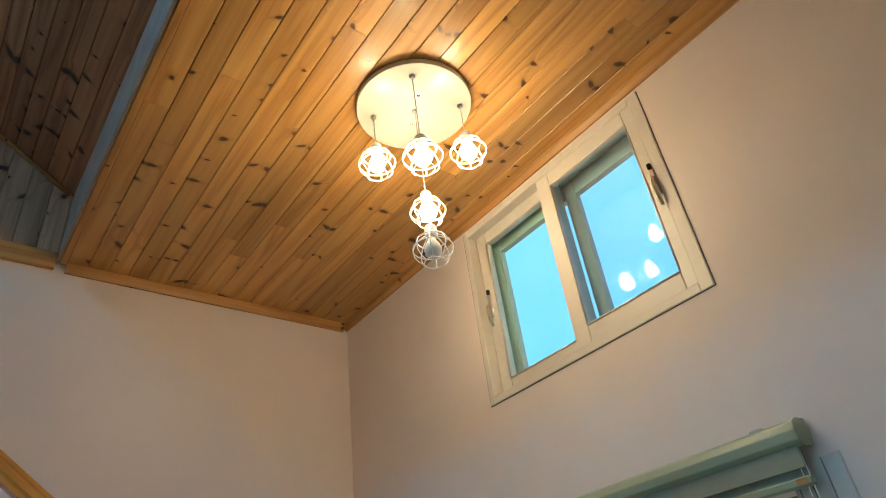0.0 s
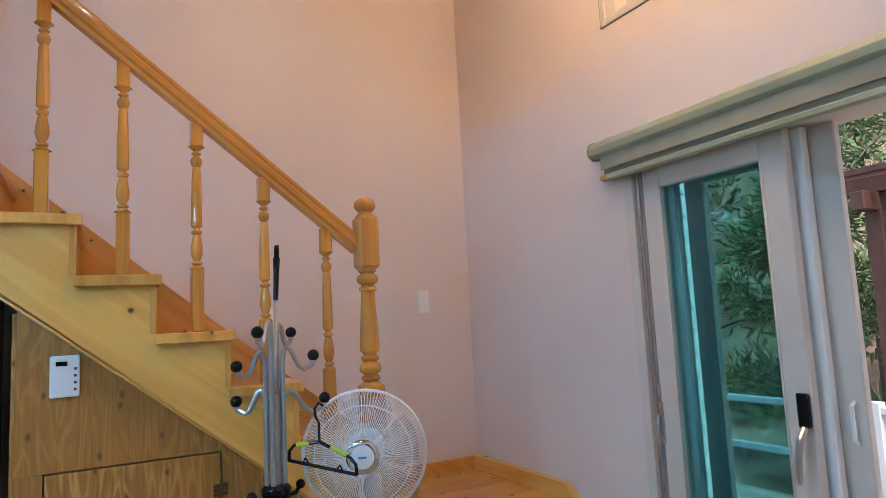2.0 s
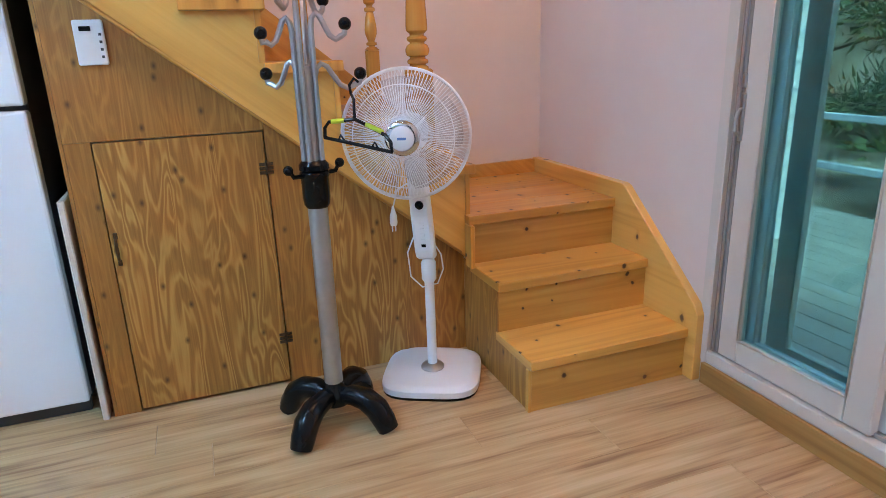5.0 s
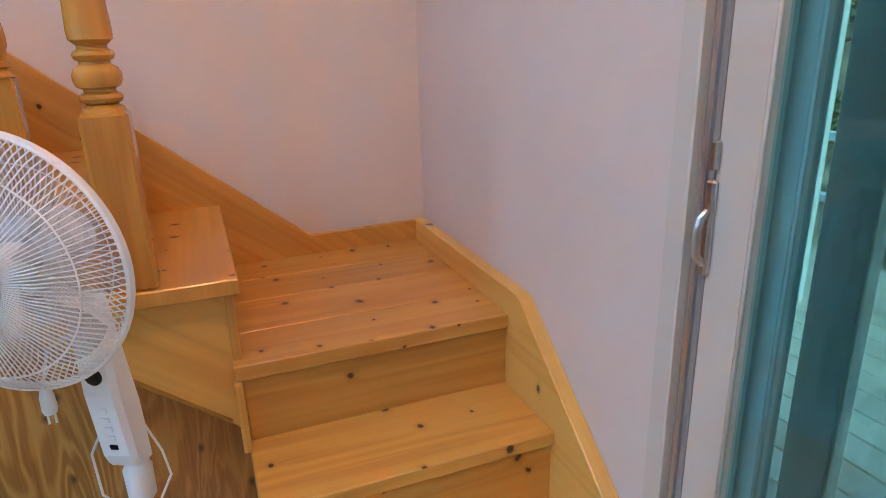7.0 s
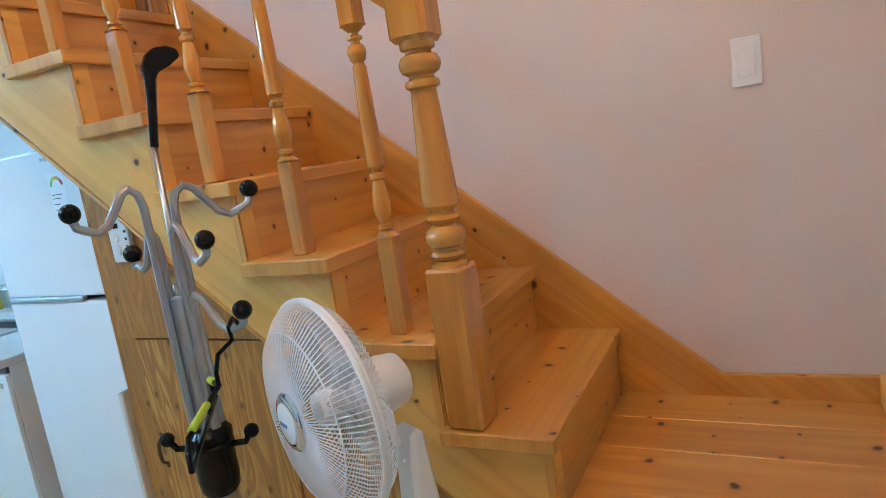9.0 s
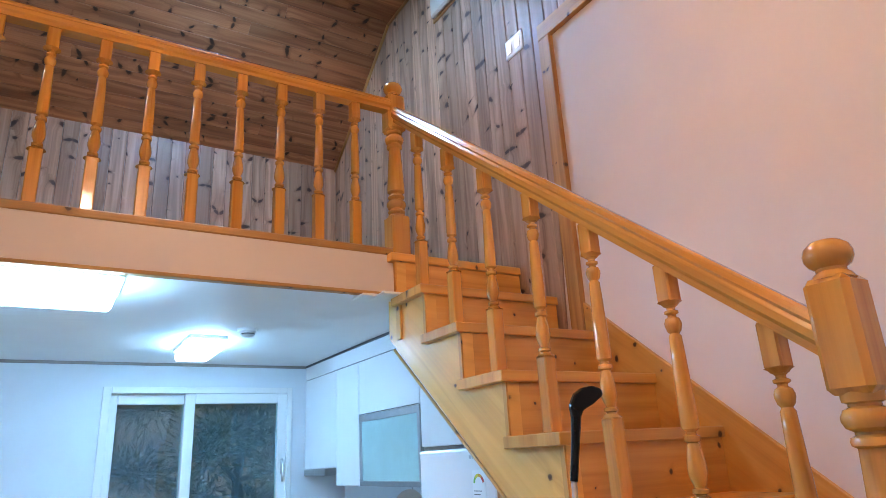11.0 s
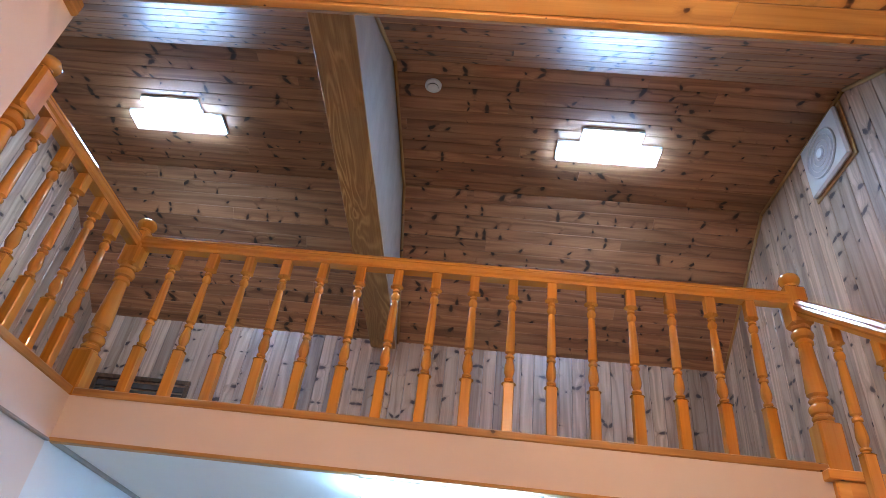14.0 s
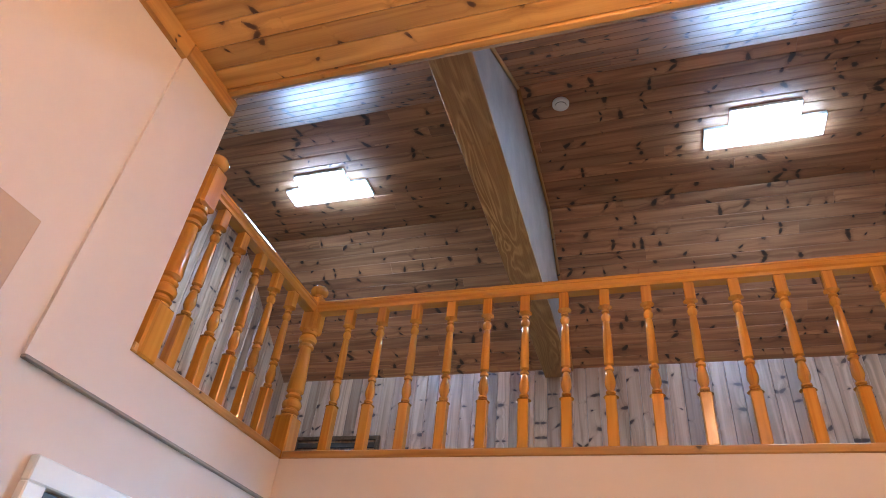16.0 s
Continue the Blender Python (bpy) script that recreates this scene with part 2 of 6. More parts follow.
ALU = paint("satin_aluminium", (0.47, 0.475, 0.49), 0.34, 0.05, 25.0, 0.05, metal=0.85)
BRONZE = paint("aged_bronze", (0.16, 0.09, 0.05), 0.4, 0.3, 40.0, 0.1, metal=0.8)
GREEN_BLIND = paint("sage_green_aluminium", (0.35, 0.39, 0.265), 0.42, 0.03, 9.0, 0.04)
BLIND_CLOTH = paint("sage_blind_cloth", (0.31, 0.30, 0.22), 0.75, 0.06, 12.0, 0.2, 600.0)
GLOSS_WHITE = paint("gloss_white_lacquer", (0.82, 0.83, 0.84), 0.18, 0.01, 4.0, 0.01, coat=0.4)
FRIDGE_WHITE = paint("fridge_white", (0.84, 0.85, 0.87), 0.25, 0.01, 4.0, 0.02, coat=0.3)
WORKTOP = paint("white_worktop", (0.76, 0.77, 0.77), 0.28, 0.03, 14.0, 0.02)
TINTED = glass("teal_tinted_glass", (0.31, 0.68, 0.71))
CLEAR = glass("clear_glass", (0.94, 0.98, 0.98))
BLUE_GLASS = glass("blue_tinted_glass", (0.66, 0.9, 1.0))
CYAN_GLASS = glass("cyan_tinted_glass", (0.72, 1.0, 1.0))
KITCHEN_GLASS = glass("grey_teal_glass", (0.42, 0.70, 0.77))
SINK_STEEL = paint("dull_sink_steel", (0.22, 0.22, 0.23), 0.35, 0.08, 20.0, 0.05, metal=1.0)
TAUPE = paint("taupe_weather_strip", (0.30, 0.26, 0.235), 0.6, 0.05)
FROSTED = paint("frosted_teal_glass", (0.34, 0.56, 0.55), 0.3, 0.05, 5.0, 0.02)
SMOKED = Mat("black_cooktop_glass", rough=0.1, colour=(0.16, 0.17, 0.18)).m
LIME = paint("lime_grip", (0.52, 0.66, 0.04), 0.5, 0.05)
DECK = wood("deck_boards", (0.44, 0.41, 0.38), (0.36, 0.33, 0.30), (0.25, 0.22, 0.20), knots=0.1, rough=0.4, coat=0.1)
BROWN_PAINT = paint("brown_painted_timber", (0.07, 0.035, 0.028), 0.55, 0.2, 9.0, 0.2)
SIDING = paint("white_lap_siding", (0.62, 0.66, 0.68), 0.5, 0.06, 5.0, 0.1)
BARK = paint("bark", (0.07, 0.05, 0.04), 0.9, 0.4, 12.0, 0.8, 40.0)
LEAF = paint("pine_leaves", (0.085, 0.175, 0.075), 0.6, 0.5, 1.5, 0.3)
SOIL = paint("dry_slope_soil", (0.25, 0.19, 0.135), 0.9, 0.5, 1.2, 0.6, 14.0)
WARM_BULB = glow("lit_warm_bulb", (1.0, 0.79, 0.50), 106.0)
OFF_BULB = paint("unlit_opal_bulb", (0.75, 0.74, 0.72), 0.3, 0.02)
COOL_LED = glow("lit_cool_led_diffuser", (0.20, 0.60, 1.0), 19.0)
LOFT_LED = glow("lit_loft_led_diffuser", (0.22, 0.57, 1.0), 36.0)
LED_INDICATOR = glow("white_indicator", (0.8, 0.9, 1.0), 1.2)


# ---- mesh helpers ----
ORIGIN = {}


def uv_box(bm, grain=0):
    """Lay u along the grain axis and v across it, in metres."""
    layer = bm.loops.layers.uv.verify()
    bm.normal_update()
    for f in bm.faces:
        k = max(range(3), key=lambda i: abs(f.normal[i]))
        u = grain if k != grain else (grain + 1) % 3
        v = next(i for i in (2, 1, 0) if i not in (k, u))
        for lp in f.loops:
            c = lp.vert.co
            lp[layer].uv = (c[u] if k != grain else c[u] * 0.2, c[v] + 0.37 * k)
    return bm


def box(x0, x1, y0, y1, z0, z1, bevel=0.0, grain=0, seg=1):
    bm = bmesh.new()
    bmesh.ops.create_cube(bm, size=1.0, matrix=Matrix.Translation(((x0 + x1) / 2, (y0 + y1) / 2, (z0 + z1) / 2)) @ Matrix.Diagonal((abs(x1 - x0), abs(y1 - y0), abs(z1 - z0), 1)))
    if bevel:
        bmesh.ops.bevel(bm, geom=bm.edges[:], offset=bevel, segments=seg, affect="EDGES", profile=0.5)
    return uv_box(bm, grain)


def merge(*bms):
    out = bmesh.new()
    out.loops.layers.uv.verify()
    for b in bms:
        me = bpy.data.meshes.new("tmp")
        b.to_mesh(me)
        b.free()
        out.from_mesh(me)
        bpy.data.meshes.remove(me)
    return out


def prism(pts, axis, a0, a1, bevel=0.0, grain=0):
    """A flat outline pts (in the two other axes, in order) drawn out along an axis from a0 to a1."""
    bm = bmesh.new()

    def at(p, a):
        c = list(p)
        c.insert(axis, a)
        return bm.verts.new(c)

    lo, hi = [at(p, a0) for p in pts], [at(p, a1) for p in pts]
    bm.faces.new(lo)
    bm.faces.new(hi[::-1])
    for i in range(len(pts)):
        j = (i + 1) % len(pts)
        bm.faces.new((lo[j], lo[i], hi[i], hi[j]))
    bmesh.ops.recalc_face_normals(bm, faces=bm.faces[:])
    if bevel:
        bmesh.ops.bevel(bm, geom=[e for e in bm.edges if len(e.link_faces) == 2 and e.calc_face_angle(0) > 0.3], offset=bevel, segments=1, affect="EDGES")
    return uv_box(bm, grain)


def slanted(bm, angle):
    """Turn the grain of flat boards to run up a slope."""
    c, sn = math.cos(angle), math.sin(angle)
    layer = bm.loops.layers.uv.verify()
    for f in bm.faces:
        for lp in f.loops:
            u, v = lp[layer].uv
            lp[layer].uv = (u * c - v * sn, u * sn + v * c)
    return bm


def lathe(profile, seg=16, at=(0, 0, 0), axis=2, caps=True):
    """Turn a profile of (radius, height) round an axis."""
    bm = bmesh.new()
    layer = bm.loops.layers.uv.verify()
    rings = []
    for r, h in profile:
        rings.append([bm.verts.new((r * math.cos(2 * math.pi * i / seg), r * math.sin(2 * math.pi * i / seg), h)) for i in range(seg)])
    for a in range(len(rings) - 1):
        for i in range(seg):
            j = (i + 1) % seg
            f = bm.faces.new((rings[a][i], rings[a][j], rings[a + 1][j], rings[a + 1][i]))
            f.smooth = True
            for lp, (ii, aa) in zip(f.loops, ((i, a), (i + 1, a), (i + 1, a + 1), (i, a + 1))):
                lp[layer].uv = (profile[aa][1], ii / seg * 0.12)
    if caps:
        bm.faces.new(rings[0][::-1])
        bm.faces.new(rings[-1])
    if axis != 2:
        bmesh.ops.transform(bm, matrix=Euler((0, radians(90), 0) if axis == 0 else (radians(-90), 0, 0)).to_matrix().to_4x4(), verts=bm.verts[:])
    bmesh.ops.translate(bm, vec=at, verts=bm.verts[:])
    return bm


def tube(points, r, seg=8, closed=False, caps=True):
    """A round bar along points."""
    pts = [Vector(p) for p in points]
    n = len(pts)
    bm = bmesh.new()
    layer = bm.loops.layers.uv.verify()
    rings, ref = [], None
    run = 0.0
    lens = []
    for i, p in enumerate(pts):
        a = pts[i - 1] if (i or closed) else pts[i]
        b = pts[(i + 1) % n] if (i < n - 1 or closed) else pts[i]
        d = (b - a).normalized()
        if ref is None:
            ref = d.orthogonal().normalized()
        ref = (ref - d * ref.dot(d)).normalized()
        w = d.cross(ref)
        rad = r[i] if isinstance(r, (list, tuple)) else r
        rings.append([bm.verts.new(p + rad * (ref * math.cos(2 * math.pi * k / seg) + w * math.sin(2 * math.pi * k / seg))) for k in range(seg)])
        run += (pts[i] - pts[i - 1]).length if i else 0
        lens.append(run)
    for i in range(n if closed else n - 1):
        q = (i + 1) % n
        for k in range(seg):
            m = (k + 1) % seg
            f = bm.faces.new((rings[i][k], rings[i][m], rings[q][m], rings[q][k]))
            f.smooth = True
            for lp, (ii, kk) in zip(f.loops, ((i, k), (i, k + 1), (q, k + 1), (q, k))):
                lp[layer].uv = (lens[ii], kk / seg * 0.05)
    if caps and not closed:
        bm.faces.new(rings[0][::-1])
        bm.faces.new(rings[-1])
    return bm


def ball(c, r, seg=12, sz=1.0):
    bm = bmesh.new()
    bmesh.ops.create_uvsphere(bm, u_segments=seg, v_segments=max(seg * 2 // 3, 6), radius=r, matrix=Matrix.Translation(c) @ Matrix.Diagonal((1, 1, sz, 1)))
    for f in bm.faces:
        f.smooth = True
    return bm


def moved(bm, m):
    bmesh.ops.transform(bm, matrix=m, verts=bm.verts[:])
    return bm


def mesh_of(name, bm, material):
    bmesh.ops.recalc_face_normals(bm, faces=bm.faces[:])
    for e in bm.edges:
        if len(e.link_faces) == 2 and e.calc_face_angle(0) > 0.62:
            e.smooth = False
    me = bpy.data.meshes.new(name)
    bm.to_mesh(me)
    bm.free()
    me.materials.append(material)
    return me


def thing(name, at, label, category, group="", kind=""):
    ob = new(name)
    ob.empty_display_size = 0.1
    ob.location = at
    ORIGIN[ob] = Vector(at)
    return tagged(ob, label, category, group, kind)


def part(name, bm, material, parent, label=""):
    """One mesh, built in world places, under a thing or a part of it."""
    o = ORIGIN[parent]
    bmesh.ops.translate(bm, vec=-o, verts=bm.verts[:])
    ob = new(name, mesh_of(name, bm, material))
    ob.parent = parent
    ORIGIN[ob] = o
    return tagged(ob, label)


def solid(name, bm, material, label, category, kind="", group=""):
    """A thing that is one mesh."""
    ob = new(name, mesh_of(name, bm, material))
    ORIGIN[ob] = Vector((0, 0, 0))
    return tagged(ob, label, category, group, kind)


def piece(name, me, parent, at, rz=0.0):
    """One of many alike pieces, on shared mesh data."""
    ob = new(name, me)
    ob.parent = parent
    ob.location = Vector(at) - ORIGIN[parent]
    ob.rotation_euler[2] = rz
    ORIGIN[ob] = Vector(at)
    return ob
# half-clear grey that stands for haze and room reflection in the kitchen panes
PANE_VEIL = Mat("grey_pane_veil", rough=0.8, colour=(0.2, 0.27, 0.29))
PANE_VEIL.b.inputs["Alpha"].default_value = 0.45
PANE_VEIL = PANE_VEIL.m


# ---- plan ----
EAST, NORTH, SOUTH, WEST = 2.86, 2.575, -1.03, -1.97
LOFT_EDGE, LOFT_FLOOR, KITCHEN_TOP = 0.217, 2.40, 2.235
LIVING_TOP, CEIL_EDGE = 3.53, 1.24
KNEE, KNEE_TOP, FLAT_TOP = -2.14, 3.94, 4.71
LOFT_SOUTH = -2.70
FOLD_WEST, FOLD_EAST = -1.05, 0.11
EAST_SLOPE = (FLAT_TOP - 3.93) / (CEIL_EDGE - FOLD_EAST)
RISE = 0.2


def tread_x(k):
    return 2.185 - 0.2405 * (k - 4)


def roof_z(x):
    if x < FOLD_WEST:
        return KNEE_TOP + (x - KNEE) * (FLAT_TOP - KNEE_TOP) / (FOLD_WEST - KNEE)
    if x < FOLD_EAST:
        return FLAT_TOP
    return FLAT_TOP - (x - FOLD_EAST) * EAST_SLOPE


# ---- setting ----
floor = solid("floor", box(WEST - 0.2, EAST + 0.2, SOUTH - 0.2, NORTH + 0.2, -0.25, -0.012), paint("screed", (0.3, 0.28, 0.26), 0.9), "oak-look laminate plank floor, light brown and worn", "floor", "structure")

# east wall with the sliding door and the high window cut through
DOOR_Y0, DOOR_Y1, DOOR_Z0, DOOR_Z1 = 0.13, 1.335, 0.085, 1.985
WIN_Y0, WIN_Y1, WIN_Z0, WIN_Z1 = 0.265, 1.39, 2.565, 3.475
W2 = EAST + 0.2
solid("wall_east", merge(
    box(EAST, W2, SOUTH - 0.2, DOOR_Y0, -0.25, 3.7), box(EAST, W2, WIN_Y1, NORTH + 0.2, -0.25, 3.7),
    box(EAST, W2, DOOR_Y0, DOOR_Y1, -0.25, DOOR_Z0), box(EAST, W2, DOOR_Y0, WIN_Y0, DOOR_Z1, 3.7),
    box(EAST, W2, WIN_Y0, DOOR_Y1, DOOR_Z1, WIN_Z0), box(EAST, W2, WIN_Y0, WIN_Y1, WIN_Z1, 3.7),
    box(EAST, W2, DOOR_Y1, WIN_Y1, -0.25, WIN_Z0)), WALLPAPER, "pale pink papered wall with a sliding door and a high window", "wall", "structure")
solid("wall_north", box(WEST - 0.2, W2 - 0.2, NORTH, NORTH + 0.2, -0.25, 3.6), WALLPAPER, "pale pink papered wall beside the pine staircase", "wall", "structure")
solid("wall_south", merge(box(LOFT_EDGE, EAST, SOUTH - 0.2, SOUTH, -0.25, LOFT_FLOOR), box(1.18, EAST, SOUTH - 0.2, SOUTH, LOFT_FLOOR, 3.7),
                          box(LOFT_EDGE, 1.49, SOUTH, SOUTH + 0.012, 2.225, LOFT_FLOOR), box(1.18, 1.49, SOUTH, SOUTH + 0.012, LOFT_FLOOR, LIVING_TOP)),
      WALLPAPER, "pale papered wall that carries the loft edge", "wall", "structure")
solid("wall_kitchen_south", box(WEST - 0.2, LOFT_EDGE, SOUTH - 0.2, SOUTH, -0.25, KITCHEN_TOP), KITCHEN_WALL, "white papered kitchen wall", "wall", "structure")
KW_Y0, KW_Y1, KW_Z0, KW_Z1 = 0.95, 2.16, 0.98, 2.08
solid("wall_kitchen_west", merge(
    box(WEST - 0.2, WEST, SOUTH - 0.2, KW_Y0, -0.25, KITCHEN_TOP + 0.16), box(WEST - 0.2, WEST, KW_Y1, NORTH, -0.25, KITCHEN_TOP + 0.16),
    box(WEST - 0.2, WEST, KW_Y0, KW_Y1, -0.25, KW_Z0), box(WEST - 0.2, WEST, KW_Y0, KW_Y1, KW_Z1, KITCHEN_TOP + 0.16)),
      KITCHEN_WALL, "white kitchen wall with a sliding window", "wall", "structure")
solid("wall_kitchen_north", merge(box(WEST, 0.14, NORTH - 0.012, NORTH, 0.0, KITCHEN_TOP), box(0.14, 0.60, NORTH - 0.012, NORTH, 0.0, 1.62)), KITCHEN_WALL, "white papered wall behind the kitchen units", "wall", "structure")

solid("kitchen_ceiling", box(KNEE - 0.02, LOFT_EDGE - 0.012, SOUTH, NORTH, KITCHEN_TOP, KITCHEN_TOP + 0.03), WHITE_CEIL, "white papered kitchen ceiling under the loft", "ceiling", "structure")
solid("loft_floor", merge(box(KNEE, LOFT_EDGE - 0.012, LOFT_SOUTH, NORTH, KITCHEN_TOP + 0.03, LOFT_FLOOR), box(LOFT_EDGE - 0.012, EAST, LOFT_SOUTH, SOUTH - 0.2, KITCHEN_TOP + 0.03, LOFT_FLOOR)), LAMINATE, "laminate loft floor", "floor", "structure")
solid("loft_fascia", box(LOFT_EDGE - 0.012, LOFT_EDGE, SOUTH, 1.885, 2.232, LOFT_FLOOR), WALLPAPER, "pale papered edge of the loft floor", "trim", "structure")
solid("fascia_trim", merge(box(LOFT_EDGE - 0.03, LOFT_EDGE + 0.006, SOUTH + 0.012, 1.885, 2.216, 2.231, 0.002, 1)), TRIM_PINE, "narrow pine strip under the loft edge", "trim", "structure")
solid("panel_trim", box(LOFT_EDGE + 0.006, 1.49, SOUTH + 0.0, SOUTH + 0.02, 2.214, 2.224, 0.002, 0), TAUPE, "thin grey strip along the papered panel", "trim", "structure")


# boarded ceilings: every board is an island of the one mesh
def boards(frame_at, length0, length1, count, width, thick=0.012, rng=None):
    """frame_at(a, s, h): the place at length a, across s, height h below the board's back."""
    bm = bmesh.new()
    layer = bm.loops.layers.uv.verify()
    for i in range(count):
        cuts = [length0]
        while cuts[-1] < length1 - 0.01:
            nxt = cuts[-1] + (rng.uniform(0.6, 3.4) if len(cuts) == 1 else rng.choice((2.4, 3.0, 3.6)))
            cuts.append(min(nxt, length1) if length1 - nxt > 0.4 else length1)
        off = rng.uniform(0, 40)
        for a0, a1 in zip(cuts, cuts[1:]):
            a0, a1 = a0 + 0.0006, a1 - 0.0006
            s0, s1, g = i * width, (i + 1) * width, 0.003
            prof = [(s0 + 0.0004, 0.0), (s0 + 0.0004, thick - g), (s0 + g, thick), (s1 - g - 0.0016, thick), (s1 - 0.0016, thick - g), (s1 - 0.0016, 0.004), (s1, 0.004), (s1, 0.0)]
            v0 = [bm.verts.new(frame_at(a0, s, h)) for s, h in prof]
            v1 = [bm.verts.new(frame_at(a1, s, h)) for s, h in prof]
            for k in range(len(prof)):
                m = (k + 1) % len(prof)
                f = bm.faces.new((v0[k], v0[m], v1[m], v1[k]))
                for lp, (a, q) in zip(f.loops, ((a0, k), (a0, m), (a1, m), (a1, k))):
                    lp[layer].uv = (a + off, prof[q][0] - s0)
            bm.faces.new(v0[::-1])
            bm.faces.new(v1)
    return bm


rng = random.Random(5)
bw = (EAST - CEIL_EDGE - 0.03) / 17
solid("living_ceiling", merge(
    boards(lambda a, s, h: (CEIL_EDGE + 0.03 + s, a, LIVING_TOP + 0.012 - h), SOUTH, NORTH, 17, bw, rng=rng),
    box(CEIL_EDGE, EAST, SOUTH, NORTH, LIVING_TOP + 0.012, LIVING_TOP + 0.05, 0, 1)), PINE, "golden knotty pine board ceiling of the living room", "ceiling", "structure")
# grey instead of pine: the loft LEDs' cool light is put into its colour
solid("loft_fascia_upper", box(CEIL_EDGE - 0.014, CEIL_EDGE - 0.001, SOUTH + 0.002, NORTH - 0.022, LIVING_TOP - 0.008, 3.95, 0.002, 1), BEAM_SIDE, "board above the open ceiling edge, greyed for the cool loft light", "trim", "structure")
solid("ceiling_edge_board", box(CEIL_EDGE, CEIL_EDGE + 0.028, SOUTH + 0.002, NORTH - 0.022, LIVING_TOP - 0.012, LIVING_TOP + 0.045, 0.003, 1), TRIM_PINE, "pine board along the open edge of the ceiling", "trim", "structure")

run1 = math.hypot(FOLD_WEST - KNEE, FLAT_TOP - KNEE_TOP)
d1 = ((FOLD_WEST - KNEE) / run1, (FLAT_TOP - KNEE_TOP) / run1)
flat = FOLD_EAST - FOLD_WEST
run3 = math.hypot(CEIL_EDGE - FOLD_EAST, FLAT_TOP - 3.93)
d3 = ((CEIL_EDGE - FOLD_EAST) / run3, (3.93 - FLAT_TOP) / run3)
shell = prism([(KNEE - 0.15, KNEE_TOP - 0.1), (KNEE, KNEE_TOP + 0.014), (FOLD_WEST, FLAT_TOP + 0.014), (FOLD_EAST, FLAT_TOP + 0.014), (CEIL_EDGE, 3.944),
               (CEIL_EDGE, 4.0), (FOLD_EAST + 0.03, FLAT_TOP + 0.08), (FOLD_WEST - 0.03, FLAT_TOP + 0.08), (KNEE - 0.15, KNEE_TOP)], 1, LOFT_SOUTH, NORTH, 0, 1)
solid("loft_ceiling", merge(
    boards(lambda a, s, h: (KNEE + d1[0] * s + d1[1] * (h - 0.012), a, KNEE_TOP + d1[1] * s - d1[0] * (h - 0.012)), LOFT_SOUTH, NORTH, 14, run1 / 14, rng=rng),
    boards(lambda a, s, h: (FOLD_WEST + s, a, FLAT_TOP + 0.012 - h), LOFT_SOUTH, NORTH, 12, flat / 12, rng=rng),
    boards(lambda a, s, h: (FOLD_EAST + d3[0] * s + d3[1] * (h - 0.012), a, FLAT_TOP + d3[1] * s - d3[0] * (h - 0.012)), LOFT_SOUTH, NORTH, 14, run3 / 14, rng=rng),
    shell), LOFT_PINE, "dark knotty pine board ceiling of the loft, folded at two slopes", "ceiling", "structure")

# crown mouldings and the trim of the boarded wall
solid("trim_crown", merge(
    prism([(NORTH, 3.48), (NORTH - 0.012, 3.48), (NORTH - 0.028, 3.51), (NORTH - 0.03, LIVING_TOP), (NORTH, LIVING_TOP)], 0, CEIL_EDGE + 0.03, EAST - 0.03, 0, 0),
    prism([(EAST, 3.49), (EAST - 0.010, 3.49), (EAST - 0.024, 3.512), (EAST - 0.026, LIVING_TOP), (EAST, LIVING_TOP)], 1, SOUTH + 0.03, NORTH, 0, 1),
    prism([(SOUTH, 3.45), (SOUTH + 0.022, 3.45), (SOUTH + 0.03, LIVING_TOP), (SOUTH, LIVING_TOP)], 0, 1.49, EAST - 0.03, 0, 0),
    box(1.19, 1.49, SOUTH + 0.012, SOUTH + 0.034, 3.46, LIVING_TOP, 0.002, 0)), TRIM_PINE, "narrow pine moulding where ceiling and walls meet", "trim", "structure")
solid("trim_opening", merge(box(0.572, 1.222, NORTH - 0.03, NORTH, 3.485, 3.575, 0.003, 0), box(0.572, 0.65, NORTH - 0.03, NORTH, 1.95, 3.484, 0.003, 2)), TRIM_PINE, "pine casing round the papered wall", "trim", "structure")


def plank_wall(name, label, spots, width, thick, axis, plane, inward, bottom, top, gap=0.0022):
    """A wall of upright tongued boards, each an object of its own. top(s): its height at s along the wall."""
    wall = thing(name, (0, 0, 0), label, "wall", kind="structure")
    s0, s1 = spots
    n = round((s1 - s0) / width)
    w = (s1 - s0) / n
    g = 0.0035
    for i in range(n):
        a, b = s0 + i * w, s0 + (i + 1) * w - gap
        prof = [(a, 0), (a, thick - g), (a + g, thick), (b - g, thick), (b, thick - g), (b, 0)]
        bm = bmesh.new()
        lo, hi = [], []
        for s, d in prof:
            p = (s, plane + inward * d) if axis == 0 else (plane + inward * d, s)
            lo.append(bm.verts.new((*p, bottom(s))))
            hi.append(bm.verts.new((*p, top(s))))
        for k in range(6):
            bm.faces.new((lo[k], lo[(k + 1) % 6], hi[(k + 1) % 6], hi[k]))
        bm.faces.new(lo[::-1])
        bm.faces.new(hi)
        part("plank", uv_box(bm, 2), LOFT_WALL_PINE, wall)
    return wall


def low_north(x):
    return 3.577 if x > 0.579 else (1.95 if x > 0.22 else 2.41)


